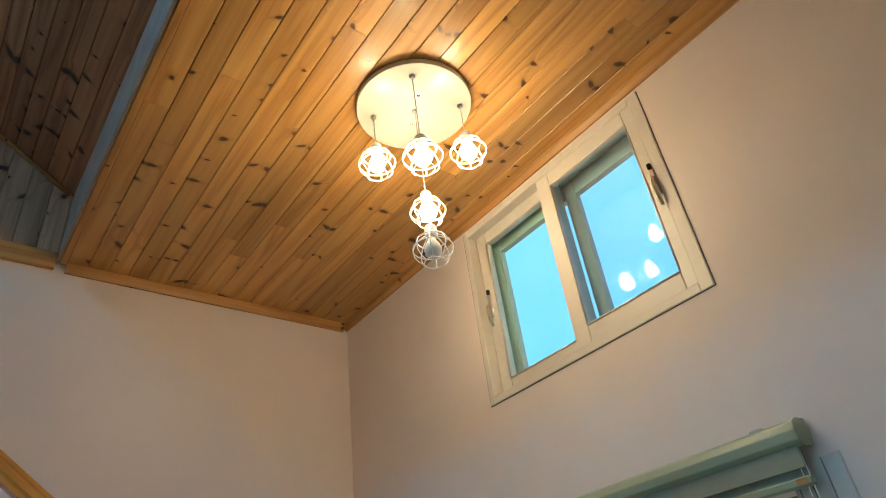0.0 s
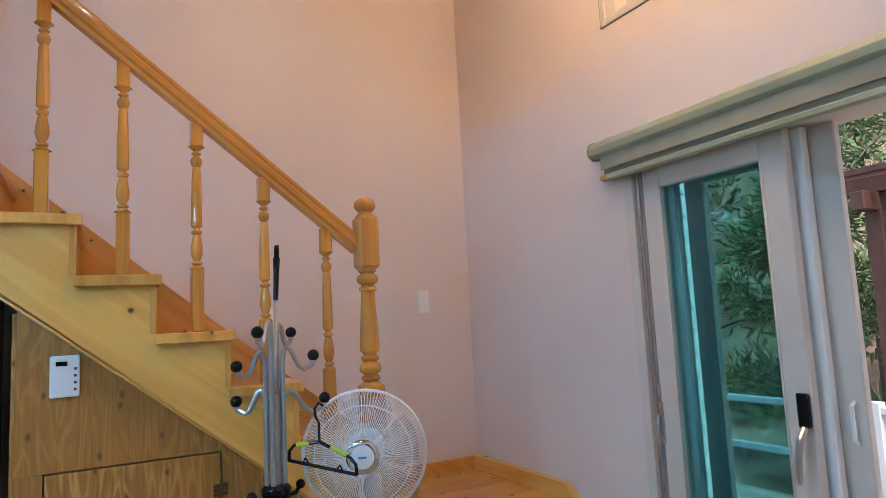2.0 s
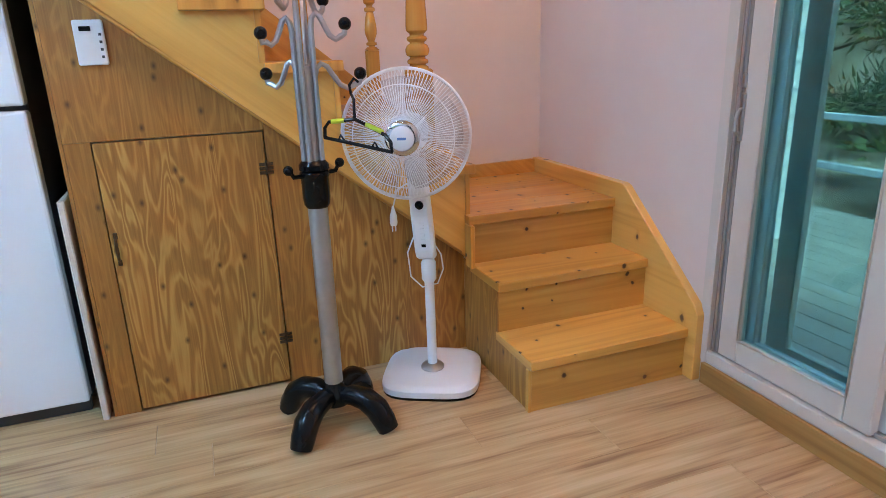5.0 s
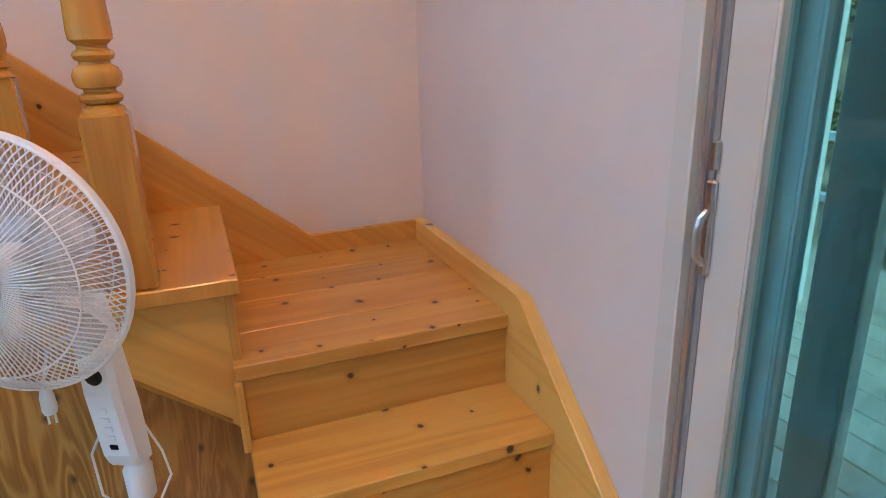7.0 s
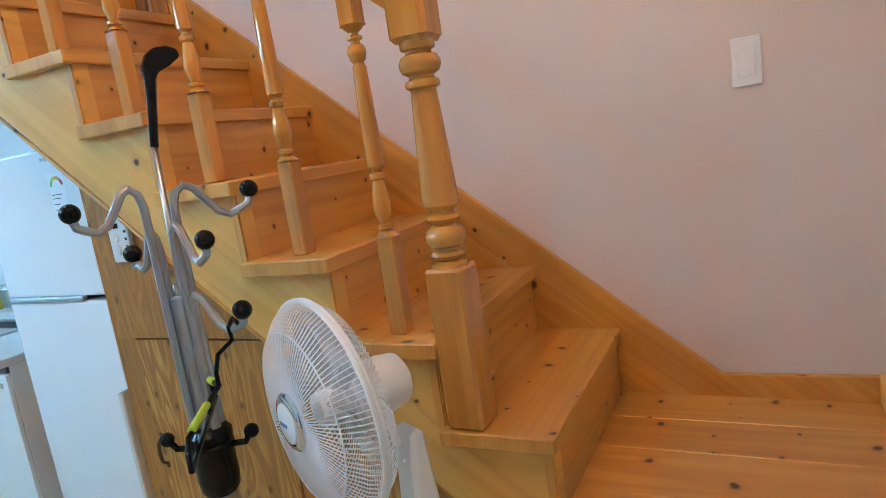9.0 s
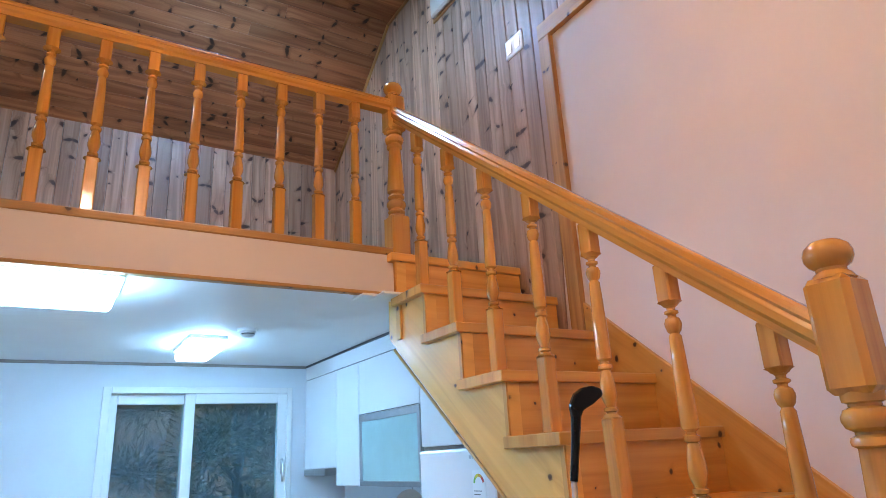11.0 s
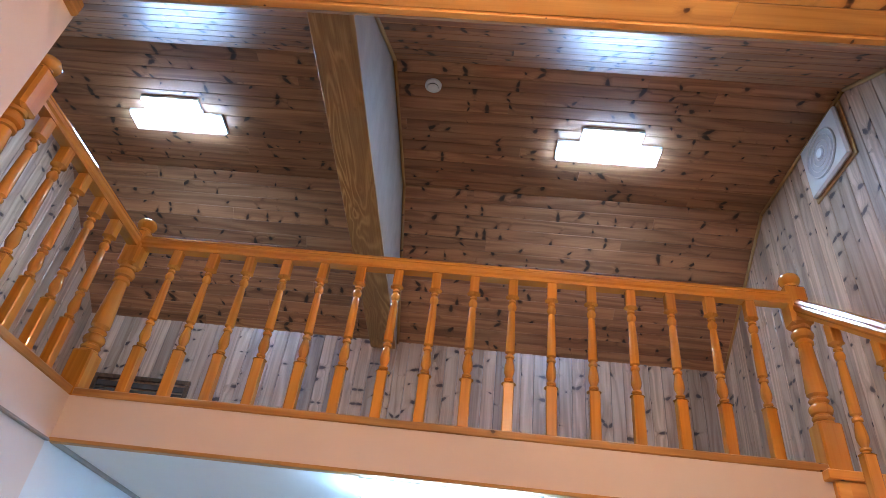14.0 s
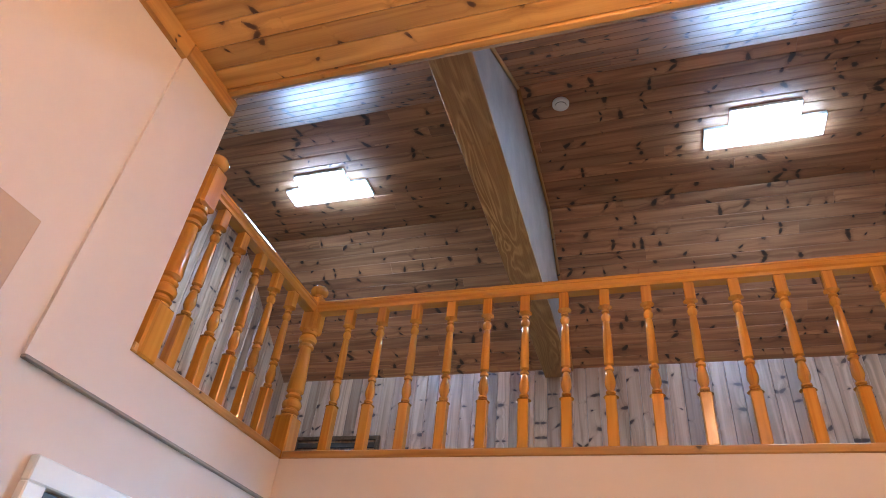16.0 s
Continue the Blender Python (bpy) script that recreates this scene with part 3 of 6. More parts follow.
solid("wall_loft_backing", merge(
    prism([(KNEE - 0.15, 2.2), (KNEE - 0.15, KNEE_TOP), (FOLD_WEST - 0.03, FLAT_TOP + 0.07), (FOLD_EAST + 0.03, FLAT_TOP + 0.07), (CEIL_EDGE, 4.0), (CEIL_EDGE, 3.6), (KNEE, 3.6)][:6] + [(CEIL_EDGE, 3.6), (0.3, 3.6), (0.3, 2.2)], 1, NORTH + 0.001, NORTH + 0.19),
    box(KNEE - 0.15, KNEE - 0.001, LOFT_SOUTH, NORTH, KITCHEN_TOP + 0.17, KNEE_TOP),
    prism([(KNEE - 0.15, 2.2), (KNEE - 0.15, KNEE_TOP), (FOLD_WEST - 0.03, FLAT_TOP + 0.07), (FOLD_EAST + 0.03, FLAT_TOP + 0.07), (CEIL_EDGE, 4.0), (EAST, 3.7), (EAST, 2.2)], 1, LOFT_SOUTH - 0.15, LOFT_SOUTH - 0.001),
    box(EAST, W2, LOFT_SOUTH, SOUTH - 0.2, 2.2, 3.7), box(CEIL_EDGE + 0.03, EAST, LOFT_SOUTH, SOUTH - 0.001, 3.6, 3.66)), paint("plasterboard", (0.4, 0.36, 0.32), 0.9), "outer shell behind the loft boarding", "wall", "structure")
plank_wall("wall_loft_north", "greyish knotty pine boarding on the loft wall", (KNEE, 1.23), 0.102, 0.012, 0, NORTH, -1, low_north, lambda s: roof_z(s) + 0.006)
plank_wall("wall_loft_west", "greyish knotty pine boarding on the low loft wall", (LOFT_SOUTH, NORTH - 0.013), 0.102, 0.012, 1, KNEE, 1, lambda s: LOFT_FLOOR, lambda s: KNEE_TOP + 0.004)
plank_wall("wall_loft_south", "knotty pine boarding on the far loft end wall", (KNEE + 0.013, 1.23), 0.102, 0.012, 0, LOFT_SOUTH, 1, lambda s: LOFT_FLOOR, lambda s: roof_z(s) + 0.006)
solid("trim_loft_cove", merge(*[tube([(x, NORTH - 0.02, roof_z(x) - 0.012) for x in pair], 0.012, 6) for pair in ((KNEE, FOLD_WEST), (FOLD_WEST, FOLD_EAST), (FOLD_EAST, CEIL_EDGE - 0.03))]), TRIM_PINE, "slim pine cove strip under the loft ceiling", "trim", "structure")

# the tie beam, boxed up to the ceiling
BY0, BY1 = -0.285, -0.085
beam = thing("ceiling_beam", (0, BY0, 3.9), "boxed timber beam across the loft with a swirling plywood soffit", "beam", kind="structure")
side = [(KNEE + 0.012, 3.905), (CEIL_EDGE - 0.02, 3.918), (CEIL_EDGE - 0.02, 3.93), (FOLD_EAST, FLAT_TOP), (FOLD_WEST, FLAT_TOP), (KNEE + 0.012, KNEE_TOP + 0.004)]
part("beam_body", prism(side, 1, BY0, BY1, 0, 0), BEAM_SIDE, beam, "greyed smooth beam side")
part("soffit", prism([(KNEE + 0.012, 3.875), (1.2, 3.912), (1.2, 3.925), (KNEE + 0.012, 3.9045)], 1, BY0 - 0.003, BY1 + 0.003, 0.003, 0), BEAM_PLY, beam, "swirl-grained plywood soffit")
part("edge_strip", merge(*[tube([(x, BY1 + 0.012, roof_z(x) - 0.012) for x in pair], 0.012, 6) for pair in ((KNEE, FOLD_WEST), (FOLD_WEST, FOLD_EAST), (FOLD_EAST, CEIL_EDGE - 0.03))]), TRIM_PINE, beam)

# skirting along the sliding-door wall
solid("baseboard", merge(box(EAST - 0.018, EAST, SOUTH, 1.30, 0.0, 0.082, 0.002, 1), box(LOFT_EDGE, EAST - 0.018, SOUTH, SOUTH + 0.015, 0.0, 0.08, 0.002, 0)), TRIM_PINE, "low pine skirting board", "trim", "structure")
solid("kitchen_cornice", merge(box(WEST, WEST + 0.015, SOUTH, 2.26, KITCHEN_TOP - 0.018, KITCHEN_TOP, 0.003, 1), box(WEST + 0.015, LOFT_EDGE - 0.03, SOUTH, SOUTH + 0.015, KITCHEN_TOP - 0.018, KITCHEN_TOP, 0.003, 0)), TAUPE, "thin taupe cornice round the kitchen ceiling", "trim", "structure")


# ---- staircase ----
ST_Y0, ST_Y1 = 1.855, 2.553      # outer nosing and wall skirt of the main flight
ST_X0, ST_X1 = 2.16, 2.822       # the three lower steps
stair = thing("staircase", (2.3, 1.9, 0), "varnished knotty pine staircase with a landing and a turn", "staircase", kind="structure")
low_y = {1: 1.352, 2: 1.605, 3: 1.842}
for k in (1, 2):
    part("tread", box(ST_X0, ST_X1, low_y[k], low_y[k + 1] + 0.03, k * RISE - 0.036, k * RISE, 0.003, 0), STAIR_PINE, stair)
edges = [1.842, 2.02, 2.22, 2.39, 2.553]
for a, b in zip(edges, edges[1:]):
    part("landing_board", box(ST_X0 - 0.012, ST_X1, a, b - 0.0008, 3 * RISE - 0.036, 3 * RISE, 0.002, 0), STAIR_PINE, stair)
for k in (1, 2, 3):
    part("riser", box(ST_X0 + 0.006, ST_X1, low_y[k] + 0.016, low_y[k] + 0.034, (k - 1) * RISE + (0.0 if k > 1 else 0.0), k * RISE - 0.036, 0.0, 0), STAIR_PINE, stair)
for k in range(4, 12):
    part("tread", box(tread_x(k + 1) - 0.02, tread_x(k), ST_Y0, ST_Y1, k * RISE - 0.036, k * RISE, 0.003, 1), STAIR_PINE, stair)
part("top_nosing", box(LOFT_EDGE - 0.06, tread_x(12), ST_Y0, ST_Y1, LOFT_FLOOR - 0.034, LOFT_FLOOR + 0.002, 0.003, 1), STAIR_PINE, stair)
for k in range(4, 13):
    part("riser", box(tread_x(k) - 0.034, tread_x(k) - 0.016, 1.880, ST_Y1, (k - 1) * RISE, k * RISE - 0.036, 0.0, 1), STAIR_PINE, stair)


def low_edge(x):
    return 0.405 + 0.80 * (2.18 - x)


saw = [(tread_x(4) - 0.014, 0.40), (tread_x(4) - 0.014, 4 * RISE - 0.036)]
for k in range(4, 12):
    saw += [(tread_x(k + 1) - 0.014, k * RISE - 0.036), (tread_x(k + 1) - 0.014, (k + 1) * RISE - 0.036)]
saw += [(0.16, 12 * RISE - 0.036), (0.16, low_edge(0.16) + 0.02), (tread_x(4) - 0.08, low_edge(tread_x(4) - 0.08))]
part("outer_stringer", slanted(prism(saw, 1, 1.886, 1.930, 0.0, 0), 0.675), STRINGER_PINE, stair, "pale knotty stringer board cut to the steps")
part("stringer_edge", tube([(2.13, 1.888, low_edge(2.13)), (0.2, 1.888, low_edge(0.2))], 0.006, 6), STAIR_PINE, stair)
part("end_trim", box(0.247, 0.285, 1.874, 1.8855, 2.02, 2.215, 0.002, 2), STAIR_PINE, stair, "small pine batten on the stringer's top end")
part("stringer_end", box(ST_X0 - 0.014, ST_X0 + 0.004, ST_Y0 - 0.03, ST_Y0 + 0.03, 0.39, 0.60 - 0.036, 0.002, 2), STAIR_PINE, stair)
part("soffit_board", prism([(2.1, low_edge(2.1) + 0.01), (0.2, low_edge(0.2) + 0.01), (0.2, low_edge(0.2) + 0.025), (2.1, low_edge(2.1) + 0.025)], 1, 1.931, ST_Y1, 0, 0), PLYWOOD, stair)
part("wall_skirt", slanted(prism([(2.825, 0.5), (2.825, 0.668), (2.455, 0.663), (0.652, 0.663 + 0.82 * 1.803), (0.652, 1.6), (2.1, 0.5)], 1, NORTH - 0.022, NORTH, 0.002, 0), 0.675), STAIR_PINE, stair, "pine skirt board rising along the wall")
part("side_skirt", prism([(1.316, 0.0), (1.316, 0.262), (1.334, 0.298), (1.785, 0.662), (1.81, 0.670), (NORTH, 0.672), (NORTH, 0.0)], 0, ST_X1, EAST, 0.003, 1), STRINGER_PINE, stair, "pale sloping stringer board by the door")
part("side_panel", prism([(1.368, 0.0), (1.368, 0.164), (1.62, 0.164), (1.62, 0.364), (1.86, 0.364), (1.939, 0.40), (1.939, 0.0)], 0, ST_X0 + 0.002, ST_X0 + 0.006, 0, 2), PLYWOOD, stair, "stained plywood side panel")
part("riser_edge", box(ST_X0 - 0.004, ST_X0 + 0.008, low_y[1] + 0.012, low_y[1] + 0.034, 0, 0.163, 0.001, 2), STAIR_PINE, stair)

# ---- turned balusters and newels ----


def square(bm_parts, half, z0, z1, chamfer=0.006, at=(0, 0)):
    bm_parts.append(box(at[0] - half, at[0] + half, at[1] - half, at[1] + half, z0, z1, chamfer, 2))


def baluster_mesh(h, name="baluster"):
    """A 38 mm turned baluster of height h with square ends."""
    s = h / 0.68
    parts = []
    square(parts, 0.0212, 0.0, 0.20 * s, 0.004)
    square(parts, 0.0212, h - 0.085 * s, h, 0.004)
    r = [(0.0175, 0.195), (0.0165, 0.203), (0.0105, 0.208), (0.0105, 0.211), (0.016, 0.214), (0.016, 0.221), (0.0105, 0.224), (0.0125, 0.231), (0.0178, 0.246), (0.0186, 0.258), (0.0172, 0.274), (0.0122, 0.304),
         (0.0105, 0.308), (0.0155, 0.311), (0.0165, 0.316), (0.0155, 0.321), (0.0105, 0.324), (0.0105, 0.329), (0.017, 0.335), (0.0172, 0.345), (0.0166, 0.40), (0.0146, 0.48), (0.0132, 0.522), (0.0105, 0.528), (0.0145, 0.534),
         (0.0175, 0.545), (0.0175, 0.551), (0.0145, 0.56), (0.0095, 0.564), (0.0095, 0.568), (0.0145, 0.571), (0.0145, 0.576), (0.0095, 0.579), (0.0095, 0.583), (0.0165, 0.59), (0.0175, 0.60)]
    parts.append(lathe([(0.0296, 0.199 * s), (0.0225, 0.2025 * s), (0.017, 0.208 * s)], 16))
    parts.append(lathe([(0.017, h - 0.093 * s), (0.0225, h - 0.0875 * s), (0.0296, h - 0.084 * s)], 16))
    parts.append(lathe([(a * 1.17 if a > 0.012 else a * 1.08, b * s) for a, b in r], 14))
    return mesh_of(name, merge(*parts), TURNED)


def newel_bm(x, y, z0, top, low, half=0.043, blk=0.2):
    """A newel post: square foot, turned shaft, square block and a flattened ball on top."""
    parts = []
    square(parts, half, z0, z0 + low, 0.007, (x, y))
    b0, b1 = top - 0.075 - blk, top - 0.075
    parts.append(box(x - half, x + half, y - half, y + half, b0, b1, 0.012, 2))
    L = b0 - (z0 + low)
    f = [(0.040, -0.01), (0.038, 0.015), (0.028, 0.03), (0.036, 0.04), (0.039, 0.055), (0.036, 0.07), (0.028, 0.08), (0.028, 0.09), (0.038, 0.10), (0.043, 0.125), (0.043, 0.15), (0.038, 0.175), (0.027, 0.19),
         (0.027, 0.20), (0.034, 0.21), (0.037, 0.225), (0.034, 0.24), (0.026, 0.25), (0.026, 0.262), (0.038, 0.285), (0.039, 0.32), (0.036, 0.45), (0.030, 0.68), (0.027, 0.79), (0.027, 0.80), (0.035, 0.81), (0.036, 0.825), (0.034, 0.84),
         (0.026, 0.85), (0.026, 0.86), (0.038, 0.875), (0.043, 0.90), (0.043, 0.92), (0.037, 0.945), (0.027, 0.955), (0.027, 0.965), (0.035, 0.972), (0.036, 0.985), (0.036, 1.02)]
    parts.append(lathe([(r * half / 0.043, z0 + low + L * q) for r, q in f], 20, (x, y, 0)))
    c = [(0.04, b1 - 0.004), (0.034, b1 + 0.006), (0.027, b1 + 0.012), (0.027, b1 + 0.018), (0.036, b1 + 0.024), (0.043, b1 + 0.036), (0.044, b1 + 0.046), (0.04, b1 + 0.06), (0.028, b1 + 0.071), (0.01, b1 + 0.075)]
    parts.append(lathe([(r * half / 0.043, z) for r, z in c], 20, (x, y, 0)))
    return merge(*parts)


RAIL_PROFILE = [(-0.024, -0.032), (-0.024, -0.018), (-0.031, -0.010), (-0.031, 0.004), (-0.026, 0.012), (-0.029, 0.018), (-0.022, 0.030), (-0.008, 0.034),
                (0.008, 0.034), (0.022, 0.030), (0.029, 0.018), (0.026, 0.012), (0.031, 0.004), (0.031, -0.010), (0.024, -0.018), (0.024, -0.032)]


def handrail_bm(p, q, tall=1.0):
    p, q = Vector(p), Vector(q)
    d = (q - p).normalized()
    side = d.cross(Vector((0, 0, 1))).normalized()
    up = side.cross(d)
    bm = bmesh.new()
    layer = bm.loops.layers.uv.verify()
    a = [bm.verts.new(p + side * s + up * u * tall) for s, u in RAIL_PROFILE]
    b = [bm.verts.new(q + side * s + up * u * tall) for s, u in RAIL_PROFILE]
    n = len(a)
    for i in range(n):
        j = (i + 1) % n
        f = bm.faces.new((a[i], a[j], b[j], b[i]))
        for lp, (u, v) in zip(f.loops, ((0, i), (0, i + 1), ((q - p).length, i + 1), ((q - p).length, i))):
            lp[layer].uv = (u, v * 0.012)
    bm.faces.new(a[::-1])
    bm.faces.new(b)
    return bm


NX, NY, RAIL_Y = 1.987, 1.906, 1.928
srail = thing("stair_railing", (NX, NY, 0.8), "varnished stair railing with turned balusters and a newel post", "railing")
part("newel_post", newel_bm(NX, NY, 0.8, 1.908, 0.36, 0.0435, 0.215), TURNED, srail)
RA, RB = (1.962, RAIL_Y, 1.712), (0.215, RAIL_Y, 3.108)
part("handrail", handrail_bm(RA, RB, 1.06), TURNED, srail)
for k in range(5, 12):
    x = tread_x(k) - 0.118
    z = RA[2] + (RA[0] - x) / (RA[0] - RB[0]) * (RB[2] - RA[2])
    me = baluster_mesh(z - 0.036 - k * RISE)
    piece("baluster", me, srail, (x, RAIL_Y + 0.006, k * RISE))

lrail = thing("loft_railing", (0.19, 0.45, LOFT_FLOOR), "varnished loft railing with turned balusters and newel posts", "railing")
for x, y in ((0.175, 1.932), (0.175, -1.05)):
    part("newel_post", newel_bm(x, y, LOFT_FLOOR, 3.30, 0.20, 0.045, 0.195), TURNED, lrail)
part("newel_post", newel_bm(1.118, -1.05, LOFT_FLOOR, 3.30, 0.20, 0.045, 0.195), TURNED, lrail)
part("handrail", handrail_bm((0.19, 1.902, 3.158), (0.19, -1.04, 3.158)), TURNED, lrail)
part("handrail", handrail_bm((0.2, -1.05, 3.158), (1.09, -1.05, 3.158)), TURNED, lrail)
part("bottom_rail", box(0.135, LOFT_EDGE + 0.008, SOUTH + 0.02, 1.885, LOFT_FLOOR, 2.432, 0.004, 1), TRIM_PINE, lrail)
part("bottom_rail", box(LOFT_EDGE + 0.01, 1.18, -1.11, SOUTH + 0.02, LOFT_FLOOR, 2.432, 0.004, 0), TRIM_PINE, lrail)
loft_bal = baluster_mesh(3.128 - 2.432)
for i in range(16):
    piece("baluster", loft_bal, lrail, (0.19, 1.722 - 0.1705 * i, 2.432))
for i in range(5):
    piece("baluster", loft_bal, lrail, (0.392 + 0.148 * i, -1.05, 2.432))

# ---- plywood cupboard under the stairs ----
CX0, CX1, CY = 0.806, 2.162, 1.940
cup = thing("understair_cupboard", (1.4, CY, 0), "stained plywood boarding with a cupboard door under the stairs", "cupboard", kind="structure")
DX0, DX1, DZ0, DZ1 = 0.888, 1.418, 0.012, 0.972


def under(x0, x1, z0):
    return [(x0, z0), (x0, low_edge(x0) - 0.004), (x1, low_edge(x1) - 0.004), (x1, z0)]


part("panel", prism(under(CX0, DX1 + 0.004, DZ1 + 0.005), 1, CY, CY + 0.015, 0, 2), PLYWOOD, cup, "sloping stained plywood panel")
part("panel", prism([(CX0, 0.0), (CX0, DZ1 + 0.004), (DX0 - 0.005, DZ1 + 0.004), (DX0 - 0.005, 0.0)], 1, CY, CY + 0.015, 0, 2), PLYWOOD, cup)
part("panel", prism([(DX1 + 0.005, 0.0)] + [(DX1 + 0.005, low_edge(DX1 + 0.005) - 0.004), (CX1, low_edge(CX1) - 0.004), (CX1, 0.0)], 1, CY, CY + 0.015, 0, 2), PLYWOOD, cup)
part("end_panel", prism([(CX0 - 0.012, 0), (CX0 - 0.012, low_edge(CX0) - 0.02), (CX0 - 0.001, low_edge(CX0) - 0.02), (CX0 - 0.001, 0)], 1, CY, ST_Y1, 0, 2), PLYWOOD, cup)
door = part("door", box(DX0, DX1, CY - 0.004, CY + 0.012, DZ0, DZ1, 0.0015, 2), PLYWOOD, cup, "stained plywood cupboard door")
hz = 0.617
part("handle", merge(tube([(0.905, CY - 0.006, hz - 0.045), (0.905, CY - 0.022, hz - 0.03), (0.905, CY - 0.026, hz), (0.905, CY - 0.022, hz + 0.03), (0.905, CY - 0.006, hz + 0.045)], [0.004, 0.005, 0.006, 0.005, 0.004], 8),
                     box(0.898, 0.912, CY - 0.008, CY - 0.0035, hz - 0.058, hz - 0.036, 0.002), box(0.898, 0.912, CY - 0.008, CY - 0.0035, hz + 0.036, hz + 0.058, 0.002)), BRONZE, door, "dark bronze pull handle")
for z in (0.846, 0.193):
    part("hinge", merge(*[box(1.4185 + s * 0.003, 1.4185 + s * 0.024, CY - 0.008, CY - 0.004 - (0.0 if s < 0 else 0.0), z - 0.022 + 0.015 * i, z - 0.022 + 0.015 * i + 0.011, 0.001) for s in (-1, 1) for i in range(3)],
                        tube([(1.4185, CY - 0.007, z - 0.026), (1.4185, CY - 0.007, z + 0.026)], 0.004, 8)), BRONZE, door, "small bronze butterfly hinge")

thermo = thing("thermostat", (0.94, CY, 1.28), "white heating controller on the plywood boarding", "thermostat")
part("back", box(0.898, 0.982, CY - 0.018, CY, 1.212, 1.345, 0.004), WHITE_PLASTIC, thermo)
part("screen", box(0.915, 0.947, CY - 0.0195, CY - 0.0175, 1.312, 1.326, 0.0005), BLACK_PLASTIC, thermo)
for z in (1.285, 1.25):
    part("dial", lathe([(0.015, 0), (0.014, 0.006), (0.008, 0.007)], 16, (0.93, CY - 0.0245, z), 1), WHITE_PLASTIC, thermo)
for i in range(4):
    part("button", box(0.966, 0.974, CY - 0.0195, CY - 0.0175, 1.232 + 0.022 * i, 1.240 + 0.022 * i, 0.0005), DARK_GREY, thermo)


def wall_switch(x0, x1, z0, z1, y, label, rockers=1, lit=False):
    sw = thing("light_switch", ((x0 + x1) / 2, y, z0), label, "switch")
    part("plate", box(x0, x1, y - 0.009, y, z0, z1, 0.003), WHITE_PLASTIC, sw)
    w = (x1 - x0) / rockers
    for i in range(rockers):
        a = x0 + i * w + w * 0.22
        b = x0 + (i + 1) * w - w * 0.22
        m = (z1 - z0) * 0.2
        rk = part("rocker", prism([(y - 0.0088, z0 + m), (y - 0.0135, z0 + m), (y - 0.0105, z1 - m), (y - 0.0088, z1 - m)], 0, a, b, 0.001), WHITE_PLASTIC, sw)
        if lit:
            part("indicator", box(a + 0.006, b - 0.006, y - 0.0155, y - 0.0125, z0 + m + 0.005, z1 - m - 0.005, 0.0005), LED_INDICATOR, rk)


wall_switch(2.53, 2.602, 1.44, 1.562, NORTH, "white rocker light switch on pink wallpaper")
wall_switch(0.305, 0.445, 3.54, 3.655, NORTH - 0.012, "white double light switch with lit rockers on pine boards", 2, True)

# ---- sliding door in the east wall ----
F = EAST - 0.006


def sash(name, parent, x, y0, y1, z0, z1, wid, dep, frame_mat, pane_mat, label, low=None):
    """A glazed sash in a plane of constant x."""
    s = part(name, merge(box(x, x + dep, y0, y0 + wid, z0, z1, 0.004, 2), box(x, x + dep, y1 - wid, y1, z0, z1, 0.004, 2),
                         box(x, x + dep, y0 + wid, y1 - wid, z0, z0 + (low or wid), 0.004, 1), box(x, x + dep, y0 + wid, y1 - wid, z1 - wid, z1, 0.004, 1)), frame_mat, parent, label)
    part("pane", box(x + dep * 0.45, x + dep * 0.45 + 0.006, y0 + wid - 0.004, y1 - wid + 0.004, z0 + (low or wid) - 0.004, z1 - wid + 0.004), pane_mat, s, "tinted glass pane")
    part("bead", merge(*[tube([(x - 0.001, a, b), (x - 0.001, c, d)], 0.004, 4) for a, b, c, d in ((y0 + wid, z0 + (low or wid), y0 + wid, z1 - wid), (y1 - wid, z0 + (low or wid), y1 - wid, z1 - wid), (y0 + wid, z0 + (low or wid), y1 - wid, z0 + (low or wid)))]), frame_mat, s)
    return s


sd = thing("sliding_door", (EAST, 0.7, DOOR_Z0), "ivory vinyl sliding glass door with teal-tinted panes, partly open", "door", kind="structure")
part("door_frame", merge(box(F, W2, DOOR_Y0, DOOR_Y0 + 0.15, DOOR_Z0, DOOR_Z1, 0.003, 2), box(F, W2, DOOR_Y1 - 0.045, DOOR_Y1, DOOR_Z0, DOOR_Z1, 0.003, 2),
                         box(F, W2, DOOR_Y0 + 0.15, DOOR_Y1 - 0.045, DOOR_Z0, DOOR_Z0 + 0.045, 0.003, 1), box(F, W2, DOOR_Y0 + 0.15, DOOR_Y1 - 0.045, DOOR_Z1 - 0.045, DOOR_Z1, 0.003, 1)), VINYL, sd)
for x in (EAST + 0.03, EAST + 0.085, EAST + 0.14):
    part("track", merge(box(x, x + 0.006, DOOR_Y0 + 0.15, DOOR_Y1 - 0.045, DOOR_Z0 + 0.045, DOOR_Z0 + 0.06, 0.001, 1), box(x, x + 0.006, DOOR_Y1 - 0.053, DOOR_Y1 - 0.045, DOOR_Z0 + 0.045, DOOR_Z1 - 0.045, 0.001, 2)), ALU, sd)
Z0, Z1 = DOOR_Z0 + 0.05, DOOR_Z1 - 0.05
part("weather_strip", box(EAST + 0.012, EAST + 0.028, 1.255, 1.29, Z0, Z1, 0.002, 2), TAUPE, sd, "taupe weather strip in the frame groove")
part("groove_bar", box(EAST + 0.004, EAST + 0.0125, 1.266, 1.276, Z0, Z1, 0.001, 2), ALU, sd, "thin aluminium bar")
s1 = sash("inner_sash", sd, EAST + 0.010, 0.672, 1.253, Z0, Z1, 0.084, 0.036, VINYL, TINTED, "ivory sash with teal glass")
